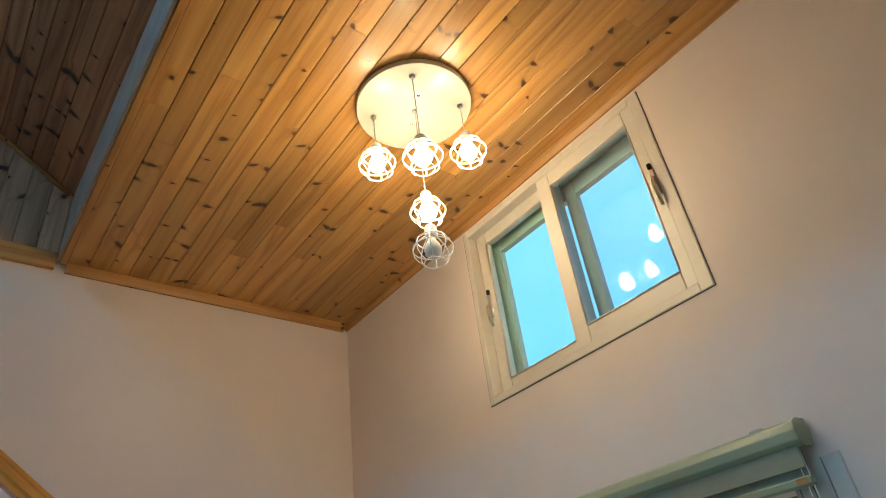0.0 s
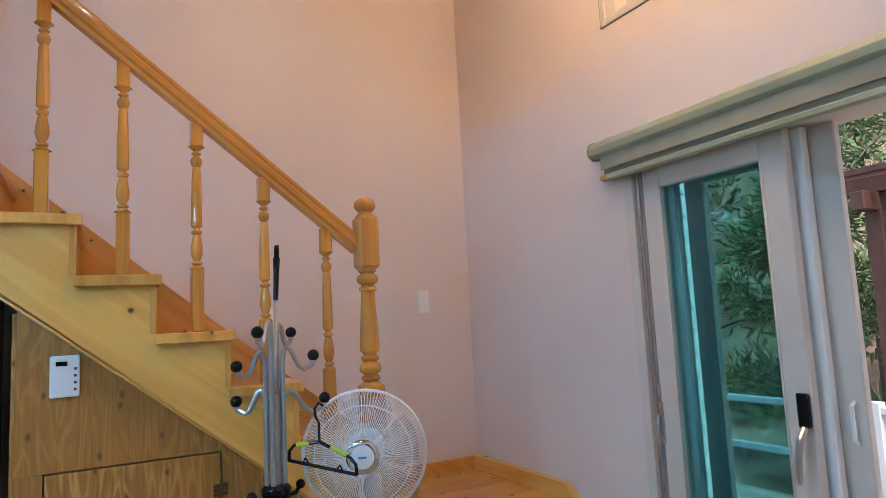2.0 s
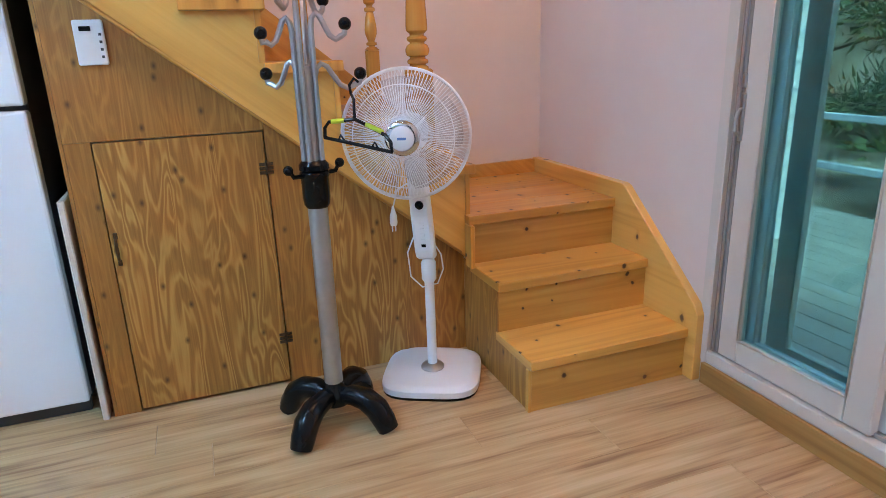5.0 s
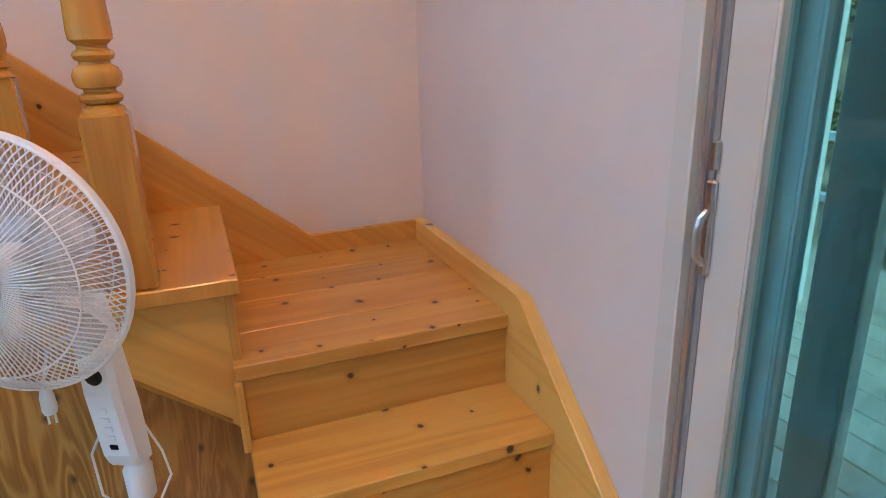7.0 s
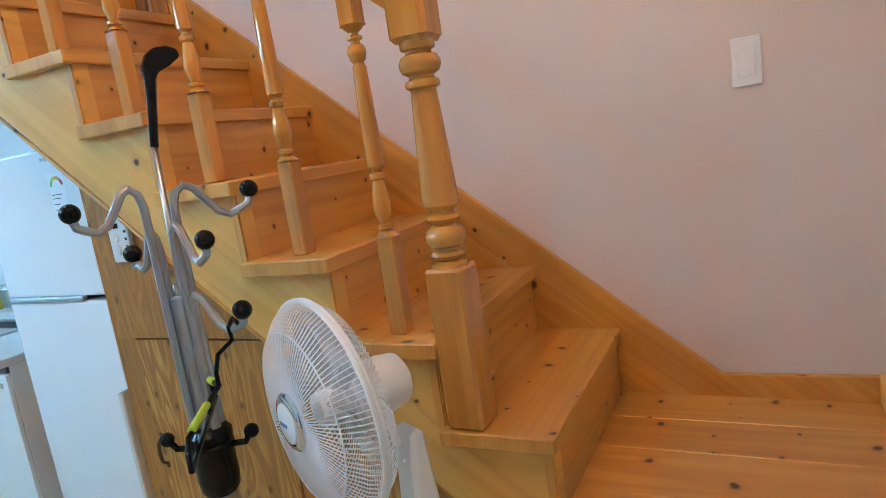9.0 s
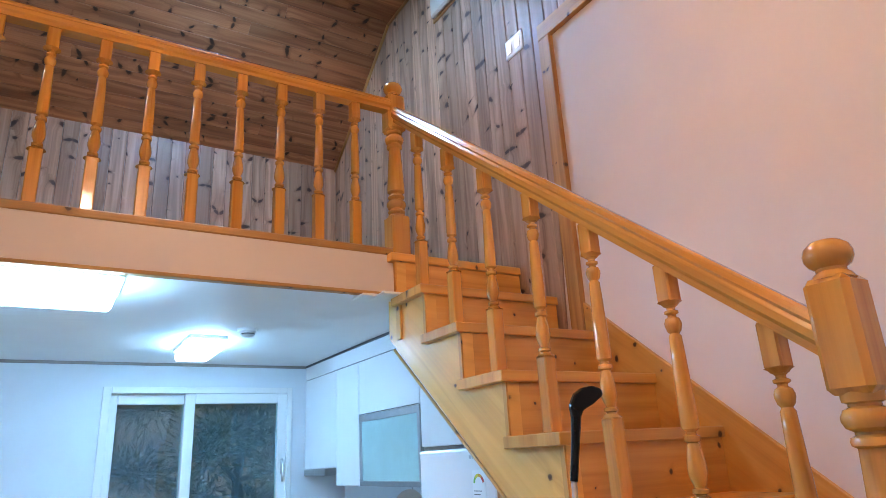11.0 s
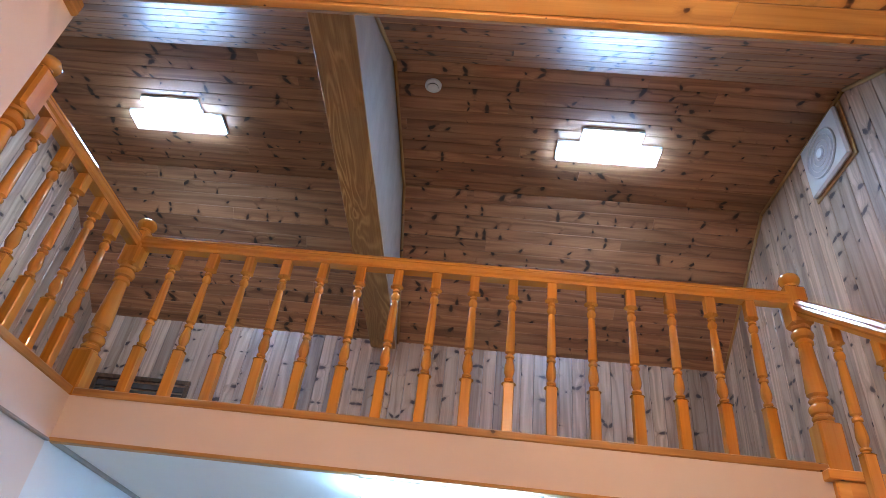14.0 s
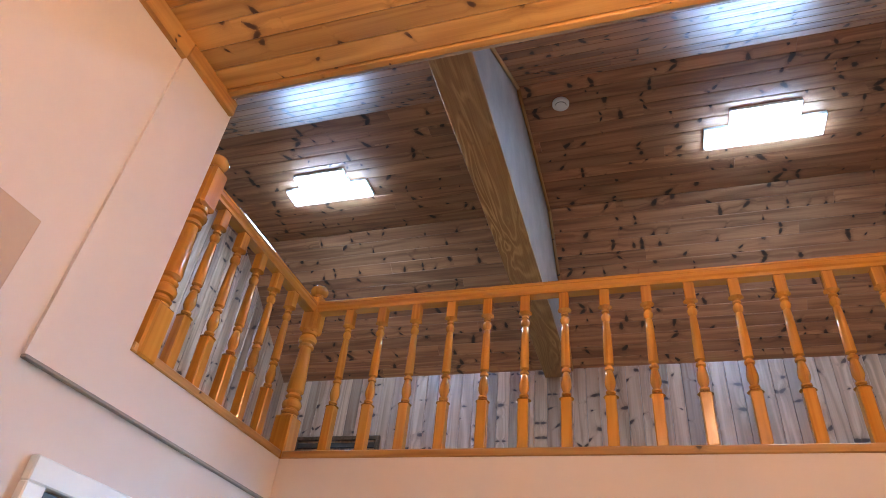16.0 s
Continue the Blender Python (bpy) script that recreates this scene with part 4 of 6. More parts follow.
s2 = sash("outer_sash", sd, EAST + 0.062, 0.648, 1.22, Z0, Z1, 0.075, 0.034, VINYL_WHITE, TINTED, "white sash with teal glass")
s3 = sash("screen_sash", sd, EAST + 0.115, 0.578, 1.148, Z0, Z1, 0.084, 0.03, VINYL, CLEAR, "ivory sash standing half open")
for y, z in ((1.262, 1.0),):
    part("handle", merge(box(EAST - 0.002, EAST + 0.011, y - 0.022, y - 0.004, 0.905, 1.06, 0.004), tube([(EAST + 0.0, y - 0.013, 0.925), (EAST - 0.014, y - 0.013, 0.94), (EAST - 0.016, y - 0.013, 0.98), (EAST - 0.012, y - 0.013, 1.0), (EAST + 0.0, y - 0.013, 1.01)], 0.007, 8), box(EAST - 0.002, EAST + 0.01, y - 0.02, y - 0.006, 1.075, 1.12, 0.003)), STEEL, s1, "brushed steel pull handle")
part("lock", box(EAST - 0.012, EAST + 0.008, 0.675, 0.71, 1.03, 1.13, 0.004), BLACK_PLASTIC, s1, "black latch")
part("handle", tube([(EAST - 0.008, 0.692, 1.03), (EAST - 0.035, 0.692, 1.0), (EAST - 0.04, 0.70, 0.95), (EAST - 0.03, 0.71, 0.9), (EAST - 0.02, 0.715, 0.87)], [0.009, 0.01, 0.01, 0.009, 0.006], 8), STEEL, s1, "curved steel lever")
part("handle", merge(tube([(EAST + 0.112, 0.61, 0.98), (EAST + 0.095, 0.61, 0.99), (EAST + 0.095, 0.61, 1.09), (EAST + 0.112, 0.61, 1.1)], 0.006, 8)), VINYL_WHITE, s3, "white grip handle")

# flat taupe strips on the jamb, painting the shade of its grooves
for y in (0.178, 0.226, 0.262):
    part("frame_groove", box(F - 0.0015, F + 0.002, y, y + 0.004, DOOR_Z0 + 0.004, DOOR_Z1 - 0.004), TAUPE, sd)

# roller blind over the door
BZ, BA, BB = -0.024, 0.188, 1.438
bl = thing("roller_blind", (EAST, 0.85, 2.0), "sage green roller blind pulled up above the sliding door", "blind")
part("headbox", prism([(EAST, 2.045 + BZ), (EAST - 0.055, 2.035 + BZ), (EAST - 0.078, 2.05 + BZ), (EAST - 0.082, 2.075 + BZ), (EAST - 0.072, 2.098 + BZ), (EAST - 0.05, 2.108 + BZ), (EAST, 2.11 + BZ)], 1, BA, BB, 0.002, 1), GREEN_BLIND, bl)
for y in (BA - 0.006, BB):
    part("end_cap", prism([(EAST, 2.04 + BZ), (EAST - 0.057, 2.032 + BZ), (EAST - 0.081, 2.05 + BZ), (EAST - 0.085, 2.075 + BZ), (EAST - 0.074, 2.10 + BZ), (EAST - 0.05, 2.111 + BZ), (EAST, 2.113 + BZ)], 1, y, y + 0.006, 0.001, 1), GREEN_BLIND, bl)
part("cloth", merge(box(EAST - 0.045, EAST - 0.042, BA + 0.015, BB - 0.045, 1.94 + BZ / 2, 2.03), box(EAST - 0.062, EAST - 0.059, BA + 0.015, BB - 0.045, 1.972 + BZ / 2, 2.03)), BLIND_CLOTH, bl, "folded green blind cloth")
part("bottom_bar", box(EAST - 0.064, EAST - 0.036, BA + 0.01, BB - 0.04, 1.915, 1.939, 0.005, 1), GREEN_BLIND, bl)
for y, z in ((BA + 0.022, 1.915), (BB - 0.07, 1.915)):
    part("bar_clip", box(EAST - 0.066, EAST - 0.0635, y, y + 0.03, z + 0.004, z + 0.02, 0.0), TRIM_PINE, bl)
for y in (0.206, 0.222):
    part("pull_cord", tube([(EAST - 0.05, y, 2.02), (EAST - 0.046, y - 0.002, 1.6), (EAST - 0.045, y - 0.006, 1.1)], 0.0016, 5), WHITE_PLASTIC, bl)
for y in (0.29, 1.36):
    part("clip", box(EAST - 0.03, EAST - 0.012, y, y + 0.04, 2.1105 + BZ, 2.12 + BZ, 0.002), STEEL, bl)

# high window
hw = thing("high_window", (EAST, 0.83, WIN_Z0), "ivory vinyl two-sash sliding window high in the wall", "window", kind="structure")
part("window_frame", merge(box(F, W2, WIN_Y0, WIN_Y0 + 0.05, WIN_Z0, WIN_Z1, 0.003, 2), box(F, W2, WIN_Y1 - 0.03, WIN_Y1, WIN_Z0, WIN_Z1, 0.003, 2),
                           box(F, W2, WIN_Y0 + 0.05, WIN_Y1 - 0.03, WIN_Z0, WIN_Z0 + 0.035, 0.003, 1), box(F, W2, WIN_Y0 + 0.05, WIN_Y1 - 0.03, WIN_Z1 - 0.035, WIN_Z1, 0.003, 1)), VINYL, hw)
w1 = sash("sash", hw, EAST - 0.002, 0.285, 0.865, WIN_Z0 + 0.03, WIN_Z1 - 0.03, 0.075, 0.04, VINYL, BLUE_GLASS, "ivory window sash")
w2 = sash("sash", hw, EAST + 0.045, 0.80, 1.355, WIN_Z0 + 0.03, WIN_Z1 - 0.03, 0.068, 0.04, VINYL, CYAN_GLASS, "ivory window sash")
part("outer_sash", merge(box(EAST + 0.13, EAST + 0.165, 0.315, 0.37, WIN_Z0 + 0.035, WIN_Z1 - 0.035, 0.003, 2), box(EAST + 0.13, EAST + 0.165, 0.76, 0.82, WIN_Z0 + 0.035, WIN_Z1 - 0.035, 0.003, 2), box(EAST + 0.13, EAST + 0.165, 1.28, 1.335, WIN_Z0 + 0.035, WIN_Z1 - 0.035, 0.003, 2),
                         box(EAST + 0.13, EAST + 0.165, 0.37, 0.76, WIN_Z1 - 0.12, WIN_Z1 - 0.035, 0.003, 1), box(EAST + 0.13, EAST + 0.165, 0.82, 1.28, WIN_Z1 - 0.12, WIN_Z1 - 0.035, 0.003, 1)), VINYL, hw, "outer insect-screen frame")
for s, y in ((w1, 0.322), (w2, 1.322)):
    x = EAST - 0.004 if s is w1 else EAST + 0.042
    part("handle", merge(box(x - 0.008, x, y - 0.011, y + 0.011, 2.98, 3.10, 0.004), tube([(x - 0.006, y, 3.06), (x - 0.026, y, 3.03), (x - 0.026, y, 2.96), (x - 0.014, y, 2.93)], [0.007, 0.009, 0.009, 0.006], 8)), STEEL, s, "steel window latch")
    part("catch", box(x - 0.016, x - 0.002, y - 0.008, y + 0.008, 3.10, 3.125, 0.003), BLACK_PLASTIC, s, "black catch")

# thin dark strips draw the shadow gap between window frame and wallpaper
part("gasket", merge(box(EAST - 0.003, EAST + 0.01, WIN_Y0 - 0.003, WIN_Y0, WIN_Z0 - 0.003, WIN_Z1), box(EAST - 0.003, EAST + 0.01, WIN_Y0, WIN_Y1, WIN_Z0 - 0.003, WIN_Z0), box(EAST - 0.003, EAST + 0.01, WIN_Y1, WIN_Y1 + 0.002, WIN_Z0 - 0.003, WIN_Z1)), DARK_GREY, hw, "dark line drawn for the shadow gap round the frame")
# ---- pendant lamp ----
LX, LY = 2.155, 0.815
lamp = thing("pendant_lamp", (LX, LY, 3.45), "cream round ceiling plate with five caged pendant bulbs", "lamp")
part("ceiling_plate", lathe([(0.215, 3.528), (0.228, 3.524), (0.23, 3.512), (0.228, 3.50), (0.22, 3.497), (0.001, 3.497)], 48, (LX, LY, 0)), paint("cream_enamel", (0.62, 0.60, 0.53), 0.3, 0.02, 4.0, 0.02), lamp, "glossy cream disc")
for x, y in ((LX - 0.03, LY - 0.07), (LX + 0.035, LY + 0.07)):
    part("screw_cap", lathe([(0.006, 3.497), (0.006, 3.493), (0.003, 3.492)], 10, (x, y, 0)), CHROME, lamp)


CAGE_WIRE = mesh_of("cage_wire", tube([(r, 0.0, h) for r, h in ((0.023, 0.055), (0.034, 0.05), (0.058, 0.03), (0.07, 0.002), (0.066, -0.024), (0.052, -0.046), (0.036, -0.058))], 0.0024, 5), WHITE_PLASTIC)


def pendant(x, y, zc, lit):
    """One pendant: cord, socket, wire cage and bulb, its cage centred at zc."""
    part("cord", merge(tube([(x, y, 3.497), (x, y, zc + 0.085)], 0.0022, 6), lathe([(0.011, 3.497), (0.011, 3.488), (0.004, 3.482)], 10, (x, y, 0))), STEEL, lamp)
    sk = part("socket", lathe([(0.006, zc + 0.095), (0.018, zc + 0.092), (0.022, zc + 0.085), (0.023, zc + 0.05), (0.019, zc + 0.045)], 16, (x, y, 0)), WHITE_PLASTIC, lamp, "white lamp socket")
    rings = []
    for r, h in ((0.053, 0.035), (0.07, 0.0), (0.036, -0.058)):
        rings.append(tube([(x + r * math.cos(2 * math.pi * i / 24), y + r * math.sin(2 * math.pi * i / 24), zc + h) for i in range(24)], 0.0024, 5, True))
    cage = part("cage", merge(*rings), WHITE_PLASTIC, lamp, "white wire cage")
    for i in range(8):
        piece("cage_wire", CAGE_WIRE, cage, (x, y, zc), 2 * math.pi * i / 8)
    b = [(0.012, 0.046), (0.014, 0.035), (0.026, 0.012), (0.031, -0.006), (0.028, -0.022), (0.017, -0.034), (0.002, -0.037)]
    part("bulb", lathe([(r, zc + h) for r, h in b], 16, (x, y, 0)), WARM_BULB if lit else OFF_BULB, lamp, "lit warm bulb" if lit else "unlit opal bulb")


pendant(2.036, 0.931, 3.25, True)
pendant(2.05, 0.68, 3.09, True)
pendant(2.30, 0.705, 3.25, True)
pendant(2.27, 0.95, 3.12, True)
pendant(LX + 0.005, LY + 0.005, 2.83, False)

# ---- ceiling lights and detectors ----


def loft_light(y0, y1):
    lt = thing("loft_ceiling_light", (-0.5, (y0 + y1) / 2, FLAT_TOP), "glowing flat LED ceiling light on pine boards", "ceiling light", "loft lights")
    m = (y0 + y1) / 2
    part("frame", merge(box(-0.625, -0.455, y0, y1, 4.685, FLAT_TOP, 0.004), box(-0.455, -0.325, m - 0.2, m + 0.2, 4.685, FLAT_TOP, 0.004)), VINYL_WHITE, lt)
    part("diffuser", merge(box(-0.615, -0.465, y0 + 0.01, y1 - 0.01, 4.667, 4.684, 0.004), box(-0.464, -0.333, m - 0.19, m + 0.19, 4.667, 4.684, 0.004)), LOFT_LED, lt, "glowing white diffuser")


loft_light(0.99, 1.68)
loft_light(-1.97, -1.31)
for x, y, z in ((-0.072, 0.158, FLAT_TOP), (-0.72, 1.51, KITCHEN_TOP)):
    det = thing("smoke_detector", (x, y, z), "small round white smoke detector", "detector", "smoke detectors")
    part("base", lathe([(0.052, z), (0.052, z - 0.014), (0.048, z - 0.018)], 24, (x, y, 0)), WHITE_PLASTIC, det)
    part("cap", lathe([(0.036, z - 0.018), (0.034, z - 0.034), (0.022, z - 0.042), (0.002, z - 0.043)], 24, (x, y, 0)), WHITE_PLASTIC, det)
    part("slot", lathe([(0.0352, z - 0.024), (0.0349, z - 0.03)], 24, (x, y, 0), caps=False), DARK_GREY, det)

kl = thing("kitchen_ceiling_light", (0.02, 0.5, KITCHEN_TOP), "bright rectangular LED light under the kitchen ceiling", "ceiling light")
part("base", box(-0.14, 0.165, 0.16, 0.85, KITCHEN_TOP - 0.02, KITCHEN_TOP, 0.003), VINYL_WHITE, kl)
part("diffuser", box(-0.13, 0.155, 0.18, 0.83, 2.15, KITCHEN_TOP - 0.02, 0.012), COOL_LED, kl, "glowing acrylic diffuser")
kl2 = thing("kitchen_ceiling_light", (-1.15, 1.38, KITCHEN_TOP), "small bright LED light above the kitchen worktop", "ceiling light")
part("base", box(-1.42, -0.93, 1.26, 1.46, KITCHEN_TOP - 0.02, KITCHEN_TOP, 0.003), VINYL_WHITE, kl2)
part("diffuser", box(-1.41, -0.94, 1.27, 1.45, 2.165, KITCHEN_TOP - 0.02, 0.01), COOL_LED, kl2, "glowing acrylic diffuser")

# ventilator on the boarded loft wall
vy = NORTH - 0.012
vent = thing("ventilator", (-0.18, vy, 4.45), "white square wall ventilator with a round grille on pine boards", "ventilator")
part("surround", box(-0.405, 0.05, vy - 0.012, vy, 4.26, 4.68, 0.004), TRIM_PINE, vent, "pine surround board")
part("housing", box(-0.385, 0.03, vy - 0.045, vy - 0.012, 4.275, 4.66, 0.012), VINYL, vent)
cx, cz = -0.178, 4.468
part("recess", lathe([(0.155, 0.0), (0.155, 0.004), (0.15, 0.005)], 32, (cx, vy - 0.05, cz), 1), paint("grey_mesh", (0.5, 0.47, 0.43), 0.6), vent)
for r in (0.15, 0.115, 0.08, 0.045):
    part("grille_ring", tube([(cx + r * math.cos(2 * math.pi * i / 32), vy - 0.053, cz + r * math.sin(2 * math.pi * i / 32)) for i in range(32)], 0.007 if r > 0.14 else 0.0035, 6, True), VINYL, vent)
part("grille_hub", lathe([(0.03, 0), (0.028, 0.01), (0.002, 0.012)], 20, (cx, vy - 0.062, cz), 1), VINYL_WHITE, vent)

# low hatch on the knee wall
# near-black slat colour stands for the dark of the recess inside the frame
HATCH_WOOD = paint("recess_shade_wood", (0.055, 0.036, 0.024), 0.6, 0.2, 9.0, 0.1)
ht = thing("wall_hatch", (KNEE, -2.02, 3.2), "framed hatch low on the boarded loft wall, its recess shade painted on slats", "hatch", kind="structure")
part("frame", merge(box(KNEE + 0.013, KNEE + 0.035, -2.42, -1.64, 3.385, 3.42, 0.003, 1), box(KNEE + 0.013, KNEE + 0.035, -2.42, -2.385, 3.0, 3.385, 0.003, 2), box(KNEE + 0.013, KNEE + 0.035, -1.675, -1.64, 3.0, 3.385, 0.003, 2)), BRONZE, ht)
for i in range(6):
    part("slat", box(KNEE + 0.014, KNEE + 0.03, -2.385, -1.675, 3.02 + 0.06 * i, 3.065 + 0.06 * i, 0.004, 1), HATCH_WOOD, ht)

# wooden box and white frame on the south wall
bx = thing("wall_box", (1.72, SOUTH, 2.28), "pale wooden box fixed high on the papered wall", "box")
part("body", box(1.635, 2.0, SOUTH, SOUTH + 0.02, 2.20, 2.545, 0.003, 0), paint("pale_beech", (0.55, 0.38, 0.27), 0.5, 0.06), bx)
dw = thing("interior_door", (0.9, SOUTH, 0), "white framed interior doorway below the loft", "door", kind="structure")
part("door_frame", merge(box(0.42, 1.33, SOUTH, SOUTH + 0.03, 1.955, 2.02, 0.004), box(1.265, 1.33, SOUTH, SOUTH + 0.03, 0, 1.955, 0.004), box(0.42, 0.485, SOUTH, SOUTH + 0.03, 0, 1.955, 0.004)), VINYL_WHITE, dw)
lf = part("door_leaf", box(0.49, 1.26, SOUTH + 0.001, SOUTH + 0.012, 0.01, 1.95, 0.002), DARK_GREY, dw, "dark glazed door leaf")
part("handle", tube([(0.55, SOUTH + 0.012, 1.0), (0.55, SOUTH + 0.05, 1.0), (0.66, SOUTH + 0.05, 1.0)], 0.009, 8), STEEL, lf)
solid("corner_moulding", merge(box(0.20, 0.33, 1.78, 1.884, 2.196, 2.206, 0.002), box(0.15, 0.26, 1.72, 1.80, 2.20, 2.21, 0.002)), VINYL_WHITE, "white corner moulding under the loft edge by the stairs", "moulding", "structure")

# ---- standing fan ----
FX, FY = 1.941, 1.745
turn_fan = radians(243)
fan = thing("standing_fan", (FX, FY, 0), "white standing fan with a round wire guard", "fan")
AIM = Vector((math.cos(turn_fan), math.sin(turn_fan), 0))


def rounded_plate(w, z0, z1, r0, at, n=8, edge=0.006, power=4.0):
    """A softly squared plate."""
    bm = bmesh.new()
    rings = []
    for z, s in ((z0, 1.0), (z1 - edge, 1.0), (z1 - edge * 0.3, 1 - edge / w * 1.0), (z1, 1 - edge / w * 3.0)):
        ring = []
        for i in range(48):
            a = 2 * math.pi * i / 48
            k = (abs(math.cos(a)) ** power + abs(math.sin(a)) ** power) ** (-1 / power)
            ring.append(bm.verts.new((at[0] + w * s * k * math.cos(a + r0), at[1] + w * s * k * math.sin(a + r0), z)))
        rings.append(ring)
    for a, b in zip(rings, rings[1:]):
        for i in range(48):
            f = bm.faces.new((a[i], a[(i + 1) % 48], b[(i + 1) % 48], b[i]))
            f.smooth = True
    bm.faces.new(rings[0][::-1])
    bm.faces.new(rings[-1])
    return bm


part("foot_ring", rounded_plate(0.182, 0.0, 0.012, turn_fan, (FX, FY)), BLACK_PLASTIC, fan, "dark underside of the base")
part("base", rounded_plate(0.185, 0.012, 0.045, turn_fan, (FX, FY), edge=0.01), WHITE_PLASTIC, fan, "white rounded square base")
part("base_collar", lathe([(0.045, 0.045), (0.045, 0.052), (0.038, 0.06), (0.022, 0.066)], 28, (FX, FY, 0)), STEEL, fan, "satin metal collar")
part("lower_pole", lathe([(0.018, 0.06), (0.018, 0.42)], 20, (FX, FY, 0)), WHITE_PLASTIC, fan)
part("pole_clamp", lathe([(0.02, 0.40), (0.027, 0.41), (0.028, 0.475), (0.022, 0.485), (0.014, 0.5)], 20, (FX, FY, 0)), WHITE_PLASTIC, fan)
LEAN = Matrix(((1, 0, -0.08, 0.034), (0, 1, 0, 0), (0, 0, 1, 0), (0, 0, 0, 1)))
mf = LEAN @ Matrix.Translation((FX, FY, 0)) @ Euler((0, 0, turn_fan)).to_matrix().to_4x4()
body = part("control_column", moved(merge(prism([(-0.022, 0.49), (0.02, 0.49), (0.036, 0.52), (0.034, 0.66), (0.014, 0.80), (0.0, 0.86), (-0.03, 0.86), (-0.034, 0.62)], 1, -0.036, 0.036, 0.01)), mf), WHITE_PLASTIC, fan, "white control column")
part("dial", moved(lathe([(0.016, 0.0), (0.015, 0.008), (0.002, 0.01)], 20, (0.026, 0, 0.70), 0), mf), BLACK_PLASTIC, body, "round black timer knob")
for i in range(5):
    part("button", moved(box(0.033, 0.038, -0.008, 0.008, 0.545 + 0.02 * i, 0.556 + 0.02 * i, 0.001), mf), BLACK_PLASTIC if i == 0 else WHITE_PLASTIC, body)

HUB = Vector((1.803, 1.545, 0.963))
tilt = Euler((0, 0, turn_fan)).to_matrix().to_4x4() @ Matrix.Rotation(radians(1), 4, "Y")
mh = Matrix.Translation(HUB) @ tilt
GR = 0.209
part("motor_housing", moved(lathe([(0.03, -0.25), (0.052, -0.235), (0.058, -0.2), (0.06, -0.15), (0.066, -0.125), (0.05, -0.12)], 28, (0, 0, 0), 0), mh), WHITE_PLASTIC, fan, "white motor housing")
part("neck", moved(prism([(-0.21, -0.13), (-0.13, -0.13), (-0.14, -0.04), (-0.2, -0.04)], 1, -0.02, 0.02, 0.006), mh), WHITE_PLASTIC, fan)


def guard_wires(parent, n, prof):
    """Spokes of the guard: one mesh, turned round the hub."""
    me = mesh_of("spoke", tube([(h, rad, 0.0) for rad, h in prof], 0.00125, 4, caps=False), WHITE_PLASTIC)
    local = Matrix.Translation(HUB - ORIGIN[parent]) @ tilt
    for i in range(n):
        ob = new("spoke", me)
        ob.parent = parent
        ob.matrix_basis = local @ Matrix.Rotation(2 * math.pi * i / n, 4, "X")


def ring(rad, h, r, seg=64, k=6):
    return tube([(h, rad * math.cos(2 * math.pi * i / seg), rad * math.sin(2 * math.pi * i / seg)) for i in range(seg)], r, k, True)


front = part("front_guard", moved(merge(ring(0.163, -0.021, 0.0016)), mh), WHITE_PLASTIC, fan, "white wire front guard")
guard_wires(front, 120, [(0.052, -0.004), (0.10, -0.006), (0.16, -0.02), (0.195, -0.045), (GR, -0.066)])
part("guard_rim", moved(merge(ring(GR, -0.068, 0.0052), ring(GR - 0.001, -0.076, 0.005)), mh), WHITE_PLASTIC, fan, "white guard rim")
rear = part("rear_guard", moved(merge(ring(0.15, -0.124, 0.0014)), mh), WHITE_PLASTIC, fan, "white wire rear guard")
guard_wires(rear, 96, [(0.05, -0.125), (0.12, -0.13), (0.185, -0.11), (GR, -0.075)])
hub = part("guard_cap", moved(lathe([(0.056, -0.008), (0.056, 0.0), (0.05, 0.005), (0.04, 0.006), (0.038, 0.004)], 32, (0, 0, 0), 0), mh), CHROME, fan, "chrome badge ring")
part("badge", moved(lathe([(0.038, 0.002), (0.038, 0.008), (0.022, 0.012), (0.001, 0.013)], 28, (0, 0, 0), 0), mh), WHITE_PLASTIC, hub, "white round badge")
part("badge_mark", moved(box(0.0115, 0.0138, -0.014, 0.014, -0.004, 0.004, 0.0005), mh), paint("badge_blue", (0.1, 0.25, 0.5), 0.4), hub, "small blue mark")


def blade(a0):
    bm = bmesh.new()
    rows = []
    for i in range(7):
        r = 0.035 + (0.185 - 0.035) * i / 6
        row = []
        for j in range(7):
            u = -0.62 + 1.24 * j / 6
            b = a0 + u * (0.75 + 0.25 * math.sin(math.pi * i / 6)) + 0.25 * i / 6
            row.append(bm.verts.new((-0.085 + 0.026 * u * 1.6 * (1 - 0.3 * i / 6), r * math.cos(b), r * math.sin(b))))
        rows.append(row)
    for a, b in zip(rows, rows[1:]):
        for j in range(6):
            f = bm.faces.new((a[j], a[j + 1], b[j + 1], b[j]))
            f.smooth = True
    bmesh.ops.solidify(bm, geom=bm.faces[:], thickness=0.002)
    return bm


CLEAR_BLADE = Mat("milky_blade_plastic", rough=0.25, colour=(0.8, 0.82, 0.84))
CLEAR_BLADE.b.inputs["Alpha"].default_value = 0.26
for i in range(5):
    part("blade", moved(blade(2 * math.pi * i / 5), mh), CLEAR_BLADE.m, fan, "milky translucent blade")
part("blade_hub", moved(lathe([(0.036, -0.12), (0.038, -0.07), (0.03, -0.055), (0.002, -0.05)], 24, (0, 0, 0), 0), mh), WHITE_PLASTIC, fan)
plug = (1.818, 1.749, 0.66)
